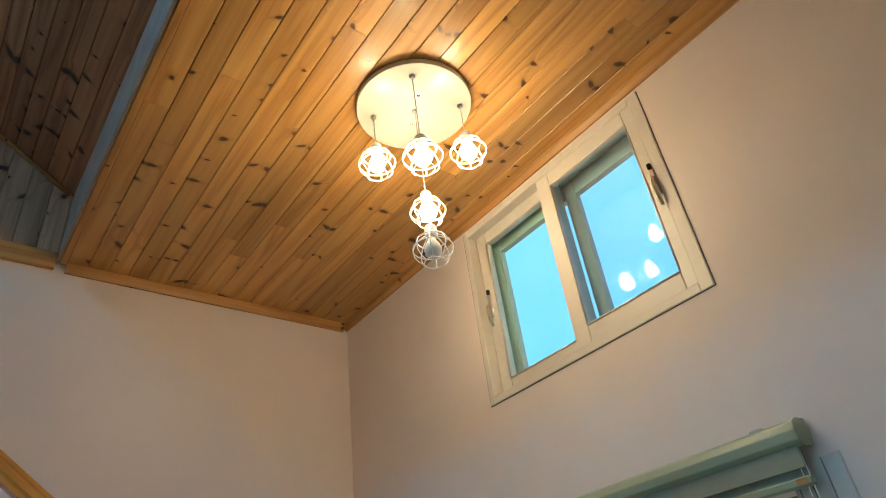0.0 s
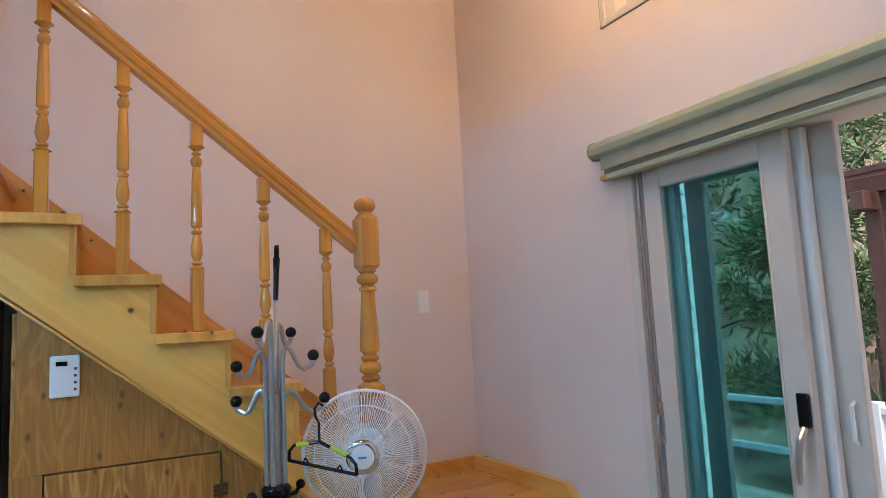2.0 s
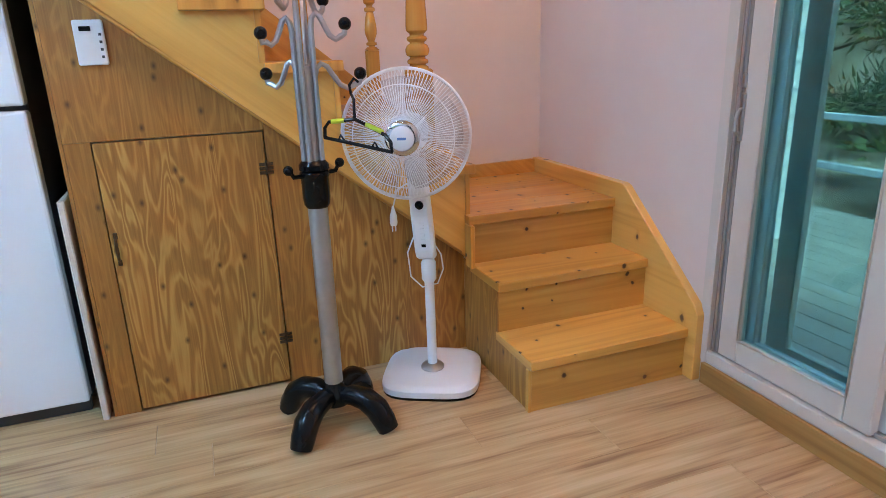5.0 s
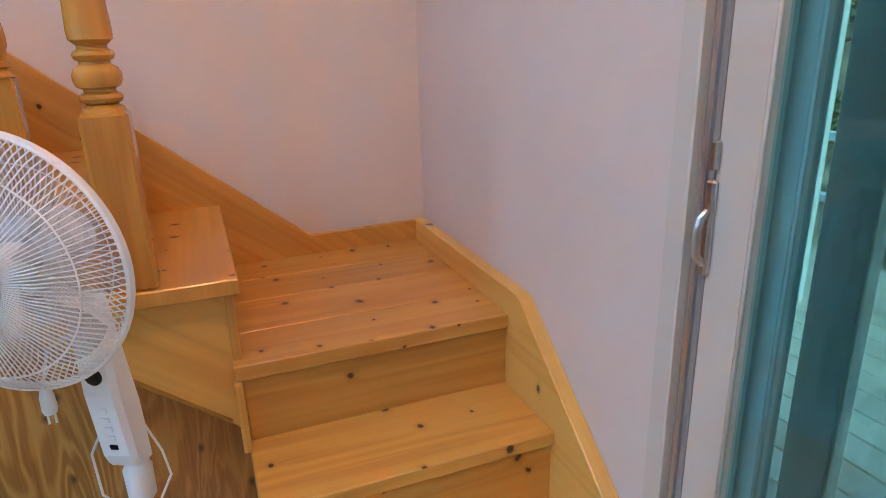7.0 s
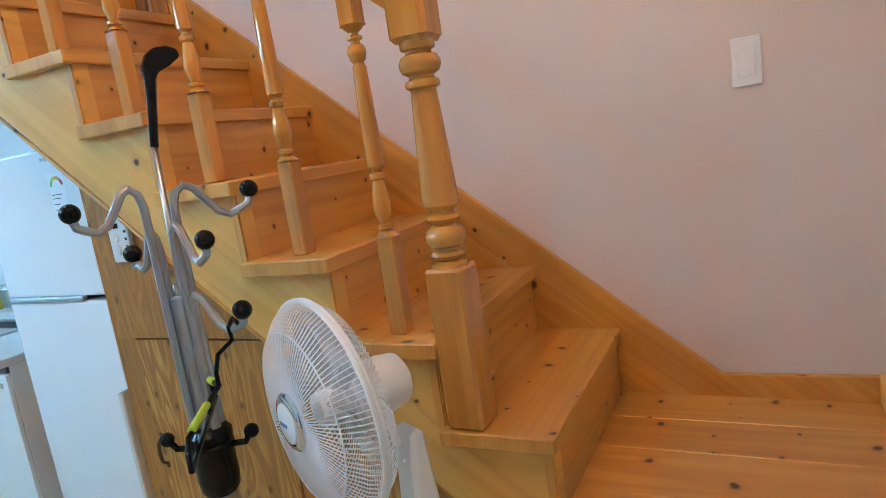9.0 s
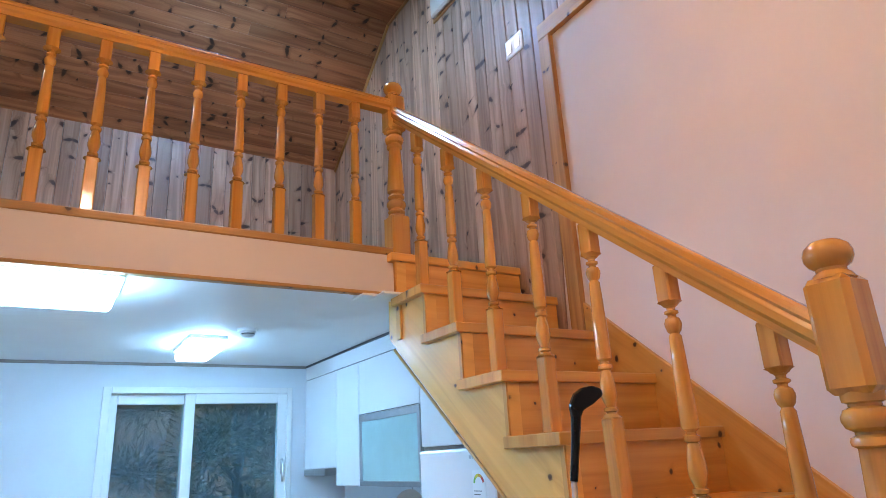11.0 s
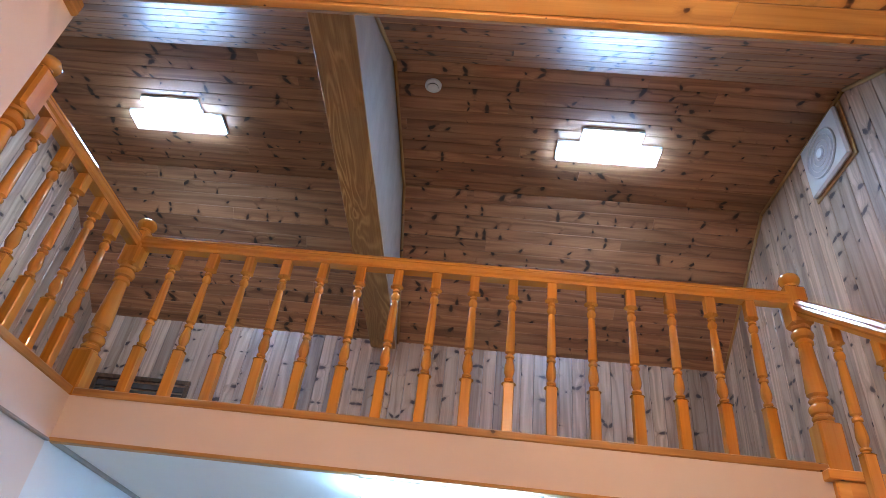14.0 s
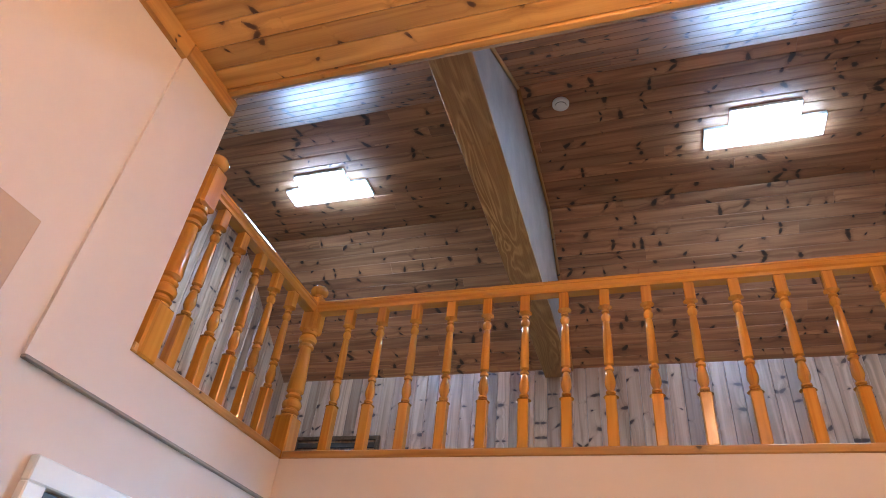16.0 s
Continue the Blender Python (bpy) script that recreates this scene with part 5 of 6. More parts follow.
part("power_cord", tube([(FX - 0.03, FY + 0.03, 0.60), (FX - 0.075, FY + 0.01, 0.52), (FX - 0.07, FY, 0.43), (FX - 0.03, FY - 0.01, 0.385), (FX + 0.03, FY - 0.01, 0.39), (FX + 0.058, FY, 0.44), (FX + 0.05, FY, 0.5), (FX + 0.02, FY + 0.03, 0.56)], 0.0028, 6), WHITE_PLASTIC, fan)
part("plug", merge(lathe([(0.004, 0.07), (0.006, 0.06), (0.013, 0.035), (0.014, 0.01), (0.011, 0.0)], 12, (plug[0], plug[1], plug[2] - 0.03)), tube([(plug[0] - 0.006, plug[1], plug[2] - 0.052), (plug[0] - 0.006, plug[1], plug[2] - 0.028)], 0.0024, 6), tube([(plug[0] + 0.006, plug[1], plug[2] - 0.052), (plug[0] + 0.006, plug[1], plug[2] - 0.028)], 0.0024, 6),
                   tube([(plug[0], plug[1], plug[2] + 0.035), (plug[0] + 0.02, plug[1] + 0.0, plug[2] + 0.1), (FX - 0.03, FY - 0.02, 0.80)], 0.0028, 6)), WHITE_PLASTIC, fan, "white mains plug hanging from the fan")

# ---- coat rack ----
RX, RY = 1.53, 1.594
rack = thing("coat_rack", (RX, RY, 0), "aluminium coat rack with black ball-tipped hooks and black feet", "coat rack")
part("hub", lathe([(0.05, 0.075), (0.055, 0.09), (0.05, 0.12), (0.035, 0.135), (0.03, 0.16)], 20, (RX, RY, 0)), BLACK_PLASTIC, rack, "black base hub")
for a in (-43, 48, 137, -137):
    c, s = math.cos(radians(a)), math.sin(radians(a))
    pts = [(0.02, 0.105, 0.030), (0.07, 0.118, 0.036), (0.12, 0.112, 0.040), (0.16, 0.085, 0.042), (0.185, 0.045, 0.040), (0.2, 0.012, 0.036)]
    leg = tube([(RX + q * c, RY + q * s, z - 0.005) for q, z, r in pts], [r for q, z, r in pts], 12)
    for v in leg.verts:
        v.co.z = max(v.co.z, 0.0)
    part("foot", leg, BLACK_PLASTIC, rack, "black moulded foot")
part("lower_pole", lathe([(0.031, 0.13), (0.031, 0.79)], 24, (RX, RY, 0)), ALU, rack, "satin aluminium tube")
part("collar", lathe([(0.033, 0.765), (0.040, 0.775), (0.043, 0.80), (0.043, 0.86), (0.046, 0.865), (0.046, 0.875), (0.042, 0.88), (0.046, 0.885), (0.046, 0.90), (0.036, 0.912)], 24, (RX, RY, 0)), BLACK_PLASTIC, rack, "black collar")
for a in (205, 20):
    c, s = math.cos(radians(a)), math.sin(radians(a))
    part("peg", merge(tube([(RX + 0.04 * c, RY + 0.04 * s, 0.868), (RX + 0.075 * c, RY + 0.075 * s, 0.87), (RX + 0.085 * c, RY + 0.085 * s, 0.885)], 0.007, 8), ball((RX + 0.092 * c, RY + 0.092 * s, 0.893), 0.0155)), BLACK_PLASTIC, rack, "black ball peg")


def hook(bx, by, zball, ztop):
    """A thin tube rising beside the others and bending out into an S hook with a ball at the tip."""
    d = Vector((bx - RX, by - RY, 0))
    far = d.length
    d.normalize()
    q0 = 0.027
    w = far - q0
    path = [(0, 0.90), (0, ztop - 0.04), (0.05, ztop - 0.012), (0.16, ztop), (0.28, ztop - 0.008), (0.40, ztop - 0.034), (0.54, ztop - 0.062), (0.70, ztop - 0.073), (0.86, ztop - 0.064), (0.96, zball - 0.028), (1.0, zball - 0.01)]
    hk = part("hook", tube([(RX + (q0 + q * w) * d.x, RY + (q0 + q * w) * d.y, z) for q, z in path], 0.0086, 8), ALU, rack, "bent aluminium hook")
    part("ball", ball((bx, by, zball), 0.019, 14), BLACK_PLASTIC, hk, "black plastic ball")


for bx, by, zball, ztop in ((1.452, 1.464, 1.389, 1.418), (1.628, 1.743, 1.382, 1.41), (1.415, 1.60, 1.285, 1.325), (1.655, 1.575, 1.305, 1.335), (1.425, 1.665, 1.171, 1.205), (1.695, 1.592, 1.163, 1.195)):
    hook(bx, by, zball, ztop)
part("core_tube", lathe([(0.017, 0.9), (0.017, 1.19), (0.008, 1.195)], 14, (RX, RY, 0)), ALU, rack)

club = thing("golf_club", (RX, RY, 0.9), "golf club standing head up in the coat rack", "golf club")
part("shaft", tube([(RX, RY, 0.91), (1.543, 1.604, 1.5)], 0.0062, 8), STEEL, club, "steel shaft")
part("hosel", tube([(1.543, 1.604, 1.49), (1.550, 1.616, 1.58), (1.553, 1.622, 1.63)], [0.008, 0.0095, 0.012], 10), BLACK_PLASTIC, club)
blade_pts = [(-0.010, 1.615), (-0.012, 1.641), (0.0, 1.664), (0.017, 1.676), (0.044, 1.68), (0.064, 1.673), (0.067, 1.66), (0.042, 1.642), (0.017, 1.63), (0.009, 1.615)]
head = moved(prism(blade_pts, 1, -0.008, 0.008, 0.003), Matrix.Translation((1.553, 1.620, 0)) @ Euler((0, 0, radians(74))).to_matrix().to_4x4())
part("head", head, BLACK_PLASTIC, club, "black iron head")

hang = thing("coat_hanger", (1.66, 1.55, 1.1), "black plastic coat hanger with lime grips, hung on the rack", "coat hanger")
ca, cb = Vector((1.572, 1.592, 0.978)), Vector((1.722, 1.385, 0.948))
mid = (ca + cb) / 2
top = Vector((1.655, 1.535, 1.045))
hk = Vector((1.672, 1.585, 1.145))
up = Vector((0, 0, 1))
part("body", merge(tube([ca, cb], 0.0055, 8), tube([ca, ca + up * 0.03 + (cb - ca) * 0.01, ca + up * 0.05 + (cb - ca) * 0.08, top - up * 0.012], 0.0055, 8), tube([cb, cb + up * 0.028 - (cb - ca) * 0.01, cb + up * 0.045 - (cb - ca) * 0.08, top - up * 0.012], 0.0055, 8),
                   tube([ca + (cb - ca) * 0.22 + up * 0.004, ca + (cb - ca) * 0.25 + up * 0.018, ca + (cb - ca) * 0.3 + up * 0.004], 0.003, 6), tube([ca + (cb - ca) * 0.72 + up * 0.004, ca + (cb - ca) * 0.76 + up * 0.018, ca + (cb - ca) * 0.8 + up * 0.004], 0.003, 6)), BLACK_PLASTIC, hang)
part("hook", tube([top - up * 0.012, top + up * 0.012, top + up * 0.025 + (hk - top) * 0.2, hk - up * 0.04 - Vector((0.012, 0, 0)), hk - up * 0.015 - Vector((0.015, 0, 0)), hk + up * 0.004, hk - up * 0.008 + Vector((0.014, 0, 0))], 0.0045, 8), BLACK_PLASTIC, hang)
for e, f in ((ca, 1), (cb, -1)):
    p0, p1 = e + up * 0.05 + (cb - ca) * 0.08 * f, top - up * 0.012
    part("grip", tube([p0 + (p1 - p0) * 0.1, p0 + (p1 - p0) * 0.6], 0.0072, 8), LIME, hang, "lime grip")

# ---- refrigerator ----
fr = thing("refrigerator", (0.44, 2.25, 0), "white two-door refrigerator with dark sides beside the stairs", "refrigerator")
part("cabinet", box(0.185, 0.711, 2.066, 2.54, 0.03, 1.575, 0.006), DARK_GREY, fr, "dark grey cabinet side")
fd = part("freezer_door", box(0.18, 0.715, 1.996, 2.06, 1.098, 1.578, 0.01, 0, 2), FRIDGE_WHITE, fr, "white freezer door")
ld = part("fridge_door", box(0.18, 0.715, 1.996, 2.06, 0.05, 1.082, 0.01, 0, 2), FRIDGE_WHITE, fr, "white refrigerator door")
part("handle", box(0.20, 0.61, 1.986, 2.006, 1.081, 1.099, 0.004), STEEL, fd, "recessed grey handle strip")
part("kick_plate", box(0.19, 0.71, 2.03, 2.06, 0.0, 0.045, 0.003), DARK_GREY, fr)
st = part("energy_label", box(0.57, 0.65, 1.9945, 1.9955, 1.375, 1.50), paint("label_paper", (0.8, 0.83, 0.85), 0.5, 0.01), fd, "white energy rating label")
for i, c in enumerate(((0.65, 0.06, 0.05), (0.75, 0.35, 0.05), (0.7, 0.65, 0.08), (0.15, 0.5, 0.12))):
    a0, a1 = radians(10 + 42 * i), radians(50 + 42 * i)
    pts = [(0.61 + r * math.cos(a), 1.455 + r * math.sin(a)) for r, aa in ((0.034, (a0, (a0 + a1) / 2, a1)), (0.024, (a1, (a0 + a1) / 2, a0))) for a in aa]
    part("rating_arc", prism(pts, 1, 1.9935, 1.9942), paint("rating_%d" % i, c, 0.5), st)
part("print_line", merge(*[box(0.577, 0.577 + w, 1.9935, 1.9942, z, z + 0.0025) for z, w in ((1.43, 0.05), (1.418, 0.04), (1.40, 0.03), (1.382, 0.06))]), DARK_GREY, st)
part("print_line", merge(*[box(0.555 + 0.018 * i, 0.567 + 0.018 * i, 1.9945, 1.9955, 1.54, 1.552) for i in range(6)]), paint("grey_mark", (0.4, 0.42, 0.45), 0.4), fd, "small grey mark")
gap = thing("folded_board", (0.77, 1.93, 0), "pale folded board leaning beside the refrigerator", "board")
part("panel", box(0.757, 0.779, 1.925, 2.40, 0.0, 0.80, 0.004, 2), VINYL, gap)

# ---- kitchen ----
CT = 0.873
KX1 = 0.06


def base_unit(x0, x1, drawers):
    u = thing("kitchen_base_unit", ((x0 + x1) / 2, 2.27, 0), "glossy white kitchen base unit under the worktop", "cabinet", "kitchen base units")
    part("body", box(x0, x1 - 0.001, 2.0, NORTH - 0.013, 0.08, CT - 0.035, 0.0), GLOSS_WHITE, u)
    part("plinth", box(x0, x1 - 0.001, 2.05, 2.07, 0.0, 0.08), DARK_GREY, u)
    part("channel", box(x0, x1 - 0.001, 1.988, 1.9995, 0.814, CT - 0.036), DARK_GREY, u, "dark recessed grip channel")
    if drawers:
        part("channel", box(x0, x1 - 0.001, 1.988, 1.9995, 0.566, 0.579), DARK_GREY, u, "dark recessed grip channel")
        for i in range(3):
            part("drawer", box(x0 + 0.003, x1 - 0.004, 1.98, 1.999, 0.09 + i * 0.245, 0.32 + i * 0.245, 0.003), GLOSS_WHITE, u)
    else:
        d = part("door", box(x0 + 0.003, x1 - 0.004, 1.98, 1.999, 0.09, 0.811, 0.003), GLOSS_WHITE, u)
        part("handle", box(x1 - 0.07, x1 - 0.03, 1.972, 1.98, 0.76, 0.78, 0.002), STEEL, d)


for x0, x1, dr in ((WEST, -1.45, True), (-1.45, -0.95, False), (-0.95, -0.45, False), (-0.45, KX1, False)):
    base_unit(x0, x1, dr)
SX0, SX1, SY0, SY1 = -0.98, -0.38, 2.08, 2.44
solid("worktop", merge(box(WEST, SX0, 1.965, NORTH - 0.013, CT - 0.034, CT, 0.004), box(SX1, KX1 + 0.005, 1.965, NORTH - 0.013, CT - 0.034, CT, 0.004), box(SX0, SX1, 1.965, SY0, CT - 0.034, CT, 0.0), box(SX0, SX1, SY1, NORTH - 0.013, CT - 0.034, CT, 0.0),
                       box(WEST, KX1, NORTH - 0.10, NORTH - 0.013, CT, CT + 0.035, 0.004)), WORKTOP, "white kitchen worktop with a raised ledge at the wall", "worktop")
sink = thing("sink", (-0.68, 2.26, CT - 0.2), "stainless steel sink bowl set in the white worktop", "sink")
part("bowl", merge(box(SX0, SX1, SY0, SY1, CT - 0.2, CT - 0.195), box(SX0, SX0 + 0.004, SY0, SY1, CT - 0.2, CT - 0.003), box(SX1 - 0.004, SX1, SY0, SY1, CT - 0.2, CT - 0.003), box(SX0, SX1, SY0, SY0 + 0.004, CT - 0.2, CT - 0.003), box(SX0, SX1, SY1 - 0.004, SY1, CT - 0.2, CT - 0.003)), SINK_STEEL, sink)
part("rim", tube([(SX0, SY0, CT + 0.002), (SX1, SY0, CT + 0.002), (SX1, SY1, CT + 0.002), (SX0, SY1, CT + 0.002)], 0.007, 6, True), STEEL, sink)
part("drain", lathe([(0.05, CT - 0.194), (0.048, CT - 0.19), (0.02, CT - 0.191)], 20, (-0.68, 2.3, 0)), CHROME, sink)
fa = thing("tap", (-0.62, 2.52, CT + 0.1), "chrome wall-side kitchen mixer tap", "tap")
part("base", lathe([(0.026, CT + 0.035), (0.024, CT + 0.05), (0.02, CT + 0.14), (0.018, CT + 0.16)], 16, (-0.56, 2.51, 0)), CHROME, fa)
part("spout", tube([(-0.56, 2.51, CT + 0.14), (-0.62, 2.46, CT + 0.168), (-0.74, 2.38, CT + 0.178), (-0.80, 2.34, CT + 0.165)], 0.014, 12), CHROME, fa)
part("lever", tube([(-0.56, 2.51, CT + 0.16), (-0.59, 2.48, CT + 0.20)], 0.007, 8), CHROME, fa)
hob = thing("induction_hob", (-1.6, 2.3, CT), "dark glass hob plate lying on the worktop", "hob")
part("glass_plate", box(-1.88, -1.32, 2.10, 2.42, CT + 0.0005, CT + 0.012, 0.004), SMOKED, hob)
for x in (-1.74, -1.46):
    part("cooking_ring", lathe([(0.085, CT + 0.0125), (0.085, CT + 0.0132), (0.08, CT + 0.0132), (0.08, CT + 0.0125)], 28, (x, 2.26, 0), caps=False), STEEL, hob)
bt = thing("soap_bottle", (-0.93, 2.515, CT + 0.035), "clear pump bottle of yellow washing-up liquid", "bottle")
part("body", lathe([(0.03, CT + 0.036), (0.032, CT + 0.05), (0.03, CT + 0.13), (0.018, CT + 0.15), (0.012, CT + 0.16)], 16, (-0.93, 2.515, 0)), paint("yellow_soap", (0.75, 0.62, 0.08), 0.25, 0.05), bt)
part("pump", merge(lathe([(0.013, CT + 0.16), (0.013, CT + 0.18), (0.005, CT + 0.185), (0.005, CT + 0.215)], 12, (-0.93, 2.515, 0)), box(-0.945, -0.90, 2.508, 2.522, CT + 0.213, CT + 0.225, 0.003)), BLACK_PLASTIC, bt, "black pump head")
sp = thing("sponge_box", (-0.72, 2.515, CT + 0.035), "small blue-grey sponge holder", "holder")
part("body", box(-0.745, -0.66, 2.49, 2.54, CT + 0.036, CT + 0.075, 0.006), paint("blue_grey_plastic", (0.35, 0.42, 0.5), 0.4), sp)


def wall_unit(x0, x1, z0, label):
    u = thing("kitchen_wall_unit", ((x0 + x1) / 2, 2.42, z0), label, "cabinet", "kitchen wall units")
    part("body", box(x0, x1 - 0.001, 2.28, NORTH - 0.013, z0, 2.13), GLOSS_WHITE, u)
    return u


u = wall_unit(WEST, -1.38, 1.52, "glossy white kitchen wall unit with a hood below")
part("door", box(WEST + 0.003, -1.383, 2.26, 2.279, 1.52, 2.125, 0.002), GLOSS_WHITE, u)
part("hood", box(WEST + 0.02, -1.55, 2.25, NORTH - 0.013, 1.475, 1.518, 0.004), STEEL, u, "slim steel hood edge")
u = wall_unit(-1.38, -1.02, 1.415, "glossy white narrow kitchen wall unit")
part("door", box(-1.377, -1.023, 2.26, 2.279, 1.417, 2.125, 0.002), GLOSS_WHITE, u)
u = wall_unit(-1.02, -0.27, 1.415, "white wall unit with a frosted teal glass flap")
part("door", box(-1.017, -0.273, 2.26, 2.279, 1.815, 2.125, 0.002), GLOSS_WHITE, u)
fl = part("glass_flap", merge(box(-1.015, -0.275, 2.258, 2.279, 1.417, 1.445, 0.002), box(-1.015, -0.275, 2.258, 2.279, 1.77, 1.808, 0.002), box(-1.015, -0.985, 2.258, 2.279, 1.445, 1.77, 0.002), box(-0.305, -0.275, 2.258, 2.279, 1.445, 1.77, 0.002)), ALU, u, "aluminium flap frame")
part("glass_panel", box(-0.985, -0.305, 2.263, 2.274, 1.445, 1.77), FROSTED, fl, "frosted teal glass")
u = wall_unit(-0.27, 0.17, 1.60, "tall white kitchen wall unit beside the refrigerator")
part("door", box(-0.267, 0.167, 2.26, 2.279, 1.602, 2.125, 0.002), GLOSS_WHITE, u)
solid("cabinet_soffit", box(WEST, 0.14, 2.265, NORTH - 0.013, 2.132, KITCHEN_TOP, 0.002), GLOSS_WHITE, "white filler panel between wall units and ceiling", "panel", "structure")
solid("soffit_line", box(WEST + 0.016, 0.14, 2.255, 2.265, KITCHEN_TOP - 0.014, KITCHEN_TOP, 0.002), DARK_GREY, "thin dark cornice strip above the wall units", "trim", "structure")
dr = thing("dish_rack", (-0.65, 2.45, 1.18), "steel wire dish shelf hung on the wall", "rack")
part("wire_frame", merge(tube([(-0.92, 2.32, 1.18), (-0.32, 2.32, 1.18), (-0.32, 2.545, 1.18), (-0.92, 2.545, 1.18)], 0.005, 6, True), *[tube([(-0.92 + 0.06 * i, 2.32, 1.18), (-0.92 + 0.06 * i, 2.545, 1.18)], 0.002, 5) for i in range(11)],
                         tube([(-0.92, 2.55, 1.18), (-0.92, 2.55, 1.41)], 0.004, 6), tube([(-0.32, 2.55, 1.18), (-0.32, 2.55, 1.41)], 0.004, 6)), STEEL, dr)
for x, r in ((-0.80, 0.10), (-0.70, 0.085)):
    pl = thing("plate", (x, 2.45, 1.185), "pale plate standing in the dish rack", "plate", "plates in the rack")
    part("dish", moved(lathe([(r * 0.5, 0.0), (r * 0.8, 0.008), (r, 0.02), (r, 0.024), (r * 0.78, 0.012), (r * 0.3, 0.006)], 28), Matrix.Translation((x, 2.47, 1.187 + r)) @ Euler((radians(80), 0, radians(30))).to_matrix().to_4x4()), VINYL, pl)
bo = thing("bowl", (-0.5, 2.43, 1.185), "clear stack of bowls in the dish rack", "bowl")
part("bowl_body", lathe([(0.03, 1.188), (0.06, 1.20), (0.085, 1.24), (0.09, 1.26), (0.086, 1.26), (0.055, 1.208), (0.01, 1.196)], 24, (-0.5, 2.43, 0)), paint("milky_bowl", (0.7, 0.74, 0.76), 0.2), bo)

# kitchen window
kw = thing("kitchen_window", (WEST, 1.55, KW_Z0), "white vinyl sliding window with dark evening glass", "window", kind="structure")
part("window_frame", merge(box(WEST - 0.2, WEST + 0.014, KW_Y0, KW_Y0 + 0.05, KW_Z0, KW_Z1, 0.003, 2), box(WEST - 0.2, WEST + 0.014, KW_Y1 - 0.035, KW_Y1, KW_Z0, KW_Z1, 0.003, 2),
                           box(WEST - 0.2, WEST + 0.014, KW_Y0 + 0.05, KW_Y1 - 0.035, KW_Z0, KW_Z0 + 0.045, 0.003, 1), box(WEST - 0.2, WEST + 0.014, KW_Y0 + 0.05, KW_Y1 - 0.035, KW_Z1 - 0.04, KW_Z1, 0.003, 1)), VINYL_WHITE, kw)
k1 = sash("sash", kw, WEST - 0.045, 1.44, 2.13, KW_Z0 + 0.045, KW_Z1 - 0.04, 0.065, 0.04, VINYL_WHITE, KITCHEN_GLASS, "white window sash")
k2 = sash("sash", kw, WEST - 0.1, 0.98, 1.51, KW_Z0 + 0.045, KW_Z1 - 0.04, 0.065, 0.04, VINYL_WHITE, KITCHEN_GLASS, "white window sash")
# added sheet behind the sashes, greys the view as a reflection would
part("insect_screen", box(WEST - 0.148, WEST - 0.146, 0.99, 2.12, KW_Z0 + 0.05, KW_Z1 - 0.045), PANE_VEIL, kw, "grey sheet standing for the reflection in the panes")
part("handle", merge(box(WEST - 0.005, WEST + 0.006, 2.088, 2.108, 1.5, 1.6, 0.003), tube([(WEST + 0.004, 2.098, 1.58), (WEST + 0.022, 2.098, 1.55), (WEST + 0.02, 2.098, 1.45)], 0.008, 8)), STEEL, k1)

# ---- outside ----
backdrop = Mat("evening_sky", rough=1.0, colour=(0.0, 0.0, 0.0))
cloud = backdrop.noise(backdrop.obj(), 0.02, 4.0)
backdrop.link(backdrop.ramp(cloud, [(0.3, (0.22, 0.55, 0.98)), (0.7, (0.34, 0.68, 1.0))]), backdrop.b.inputs["Emission Color"])
backdrop.b.inputs["Emission Strength"].default_value = 1.0
solid("backdrop", box(75.0, 75.5, -70, 70, 9, 95), backdrop.m, "pale blue evening sky", "sky", "structure")
solid("ground", merge(box(-60, 80, -60, 80, -0.85, -0.45)), SOIL, "dry sloping garden ground", "ground", "structure")
deck = thing("deck", (4.3, 0.6, -0.2), "grey-brown timber deck outside the sliding door", "deck", kind="structure")
part("joists", box(3.06, 5.6, -2.2, 3.4, -0.45, -0.055), BROWN_PAINT, deck)
deck_board = mesh_of("deck_board", box(-0.069, 0.069, -2.8, 2.8, -0.025, 0.0, 0.004, 1), DECK)
for i in range(18):
    piece("deck_board", deck_board, deck, (3.135 + 0.142 * i, 0.6, -0.03))
df = thing("deck_rail", (5.6, 0.6, 0), "low pale-blue painted deck rail", "railing")
PALE_BLUE = paint("pale_blue_paint", (0.45, 0.58, 0.66), 0.5, 0.08)
for y in (-2.1, -0.75, 0.6, 1.95, 3.3):
    part("post", box(5.52, 5.6, y - 0.04, y + 0.04, -0.03, 0.72, 0.005, 2), PALE_BLUE, df)
for z in (0.28, 0.64):
    part("rail", box(5.535, 5.585, -2.14, 3.34, z, z + 0.05, 0.005, 1), PALE_BLUE, df)
sw = thing("exterior_wing", (4.1, 2.7, -0.45), "white lap-sided wall of the next wing", "wall", kind="structure")
part("core", box(3.065, 4.76, 2.63, 2.9, -0.45, 2.4), SIDING, sw)
lap = mesh_of("siding_board", prism([(0.0, 0.0), (-0.018, 0.0), (-0.006, 0.16), (0.0, 0.16)], 0, -0.847, 0.847, 0.0, 0), SIDING)
for i in range(17):
    piece("siding_board", lap, sw, (3.912, 2.63, -0.35 + 0.16 * i))
part("corner_board", box(4.76, 4.85, 2.6, 2.9, -0.45, 2.4, 0.004, 2), SIDING, sw)

per = thing("garden_swing", (6.7, 1.57, -0.45), "dark brown timber garden swing with an arched roof frame", "swing")
for x, y in ((6.2, 0.82), (6.2, 2.12), (7.3, 0.82), (7.3, 2.12)):
    part("post", box(x - 0.06, x + 0.06, y - 0.06, y + 0.06, -0.45, 2.05, 0.006, 2), BROWN_PAINT, per)
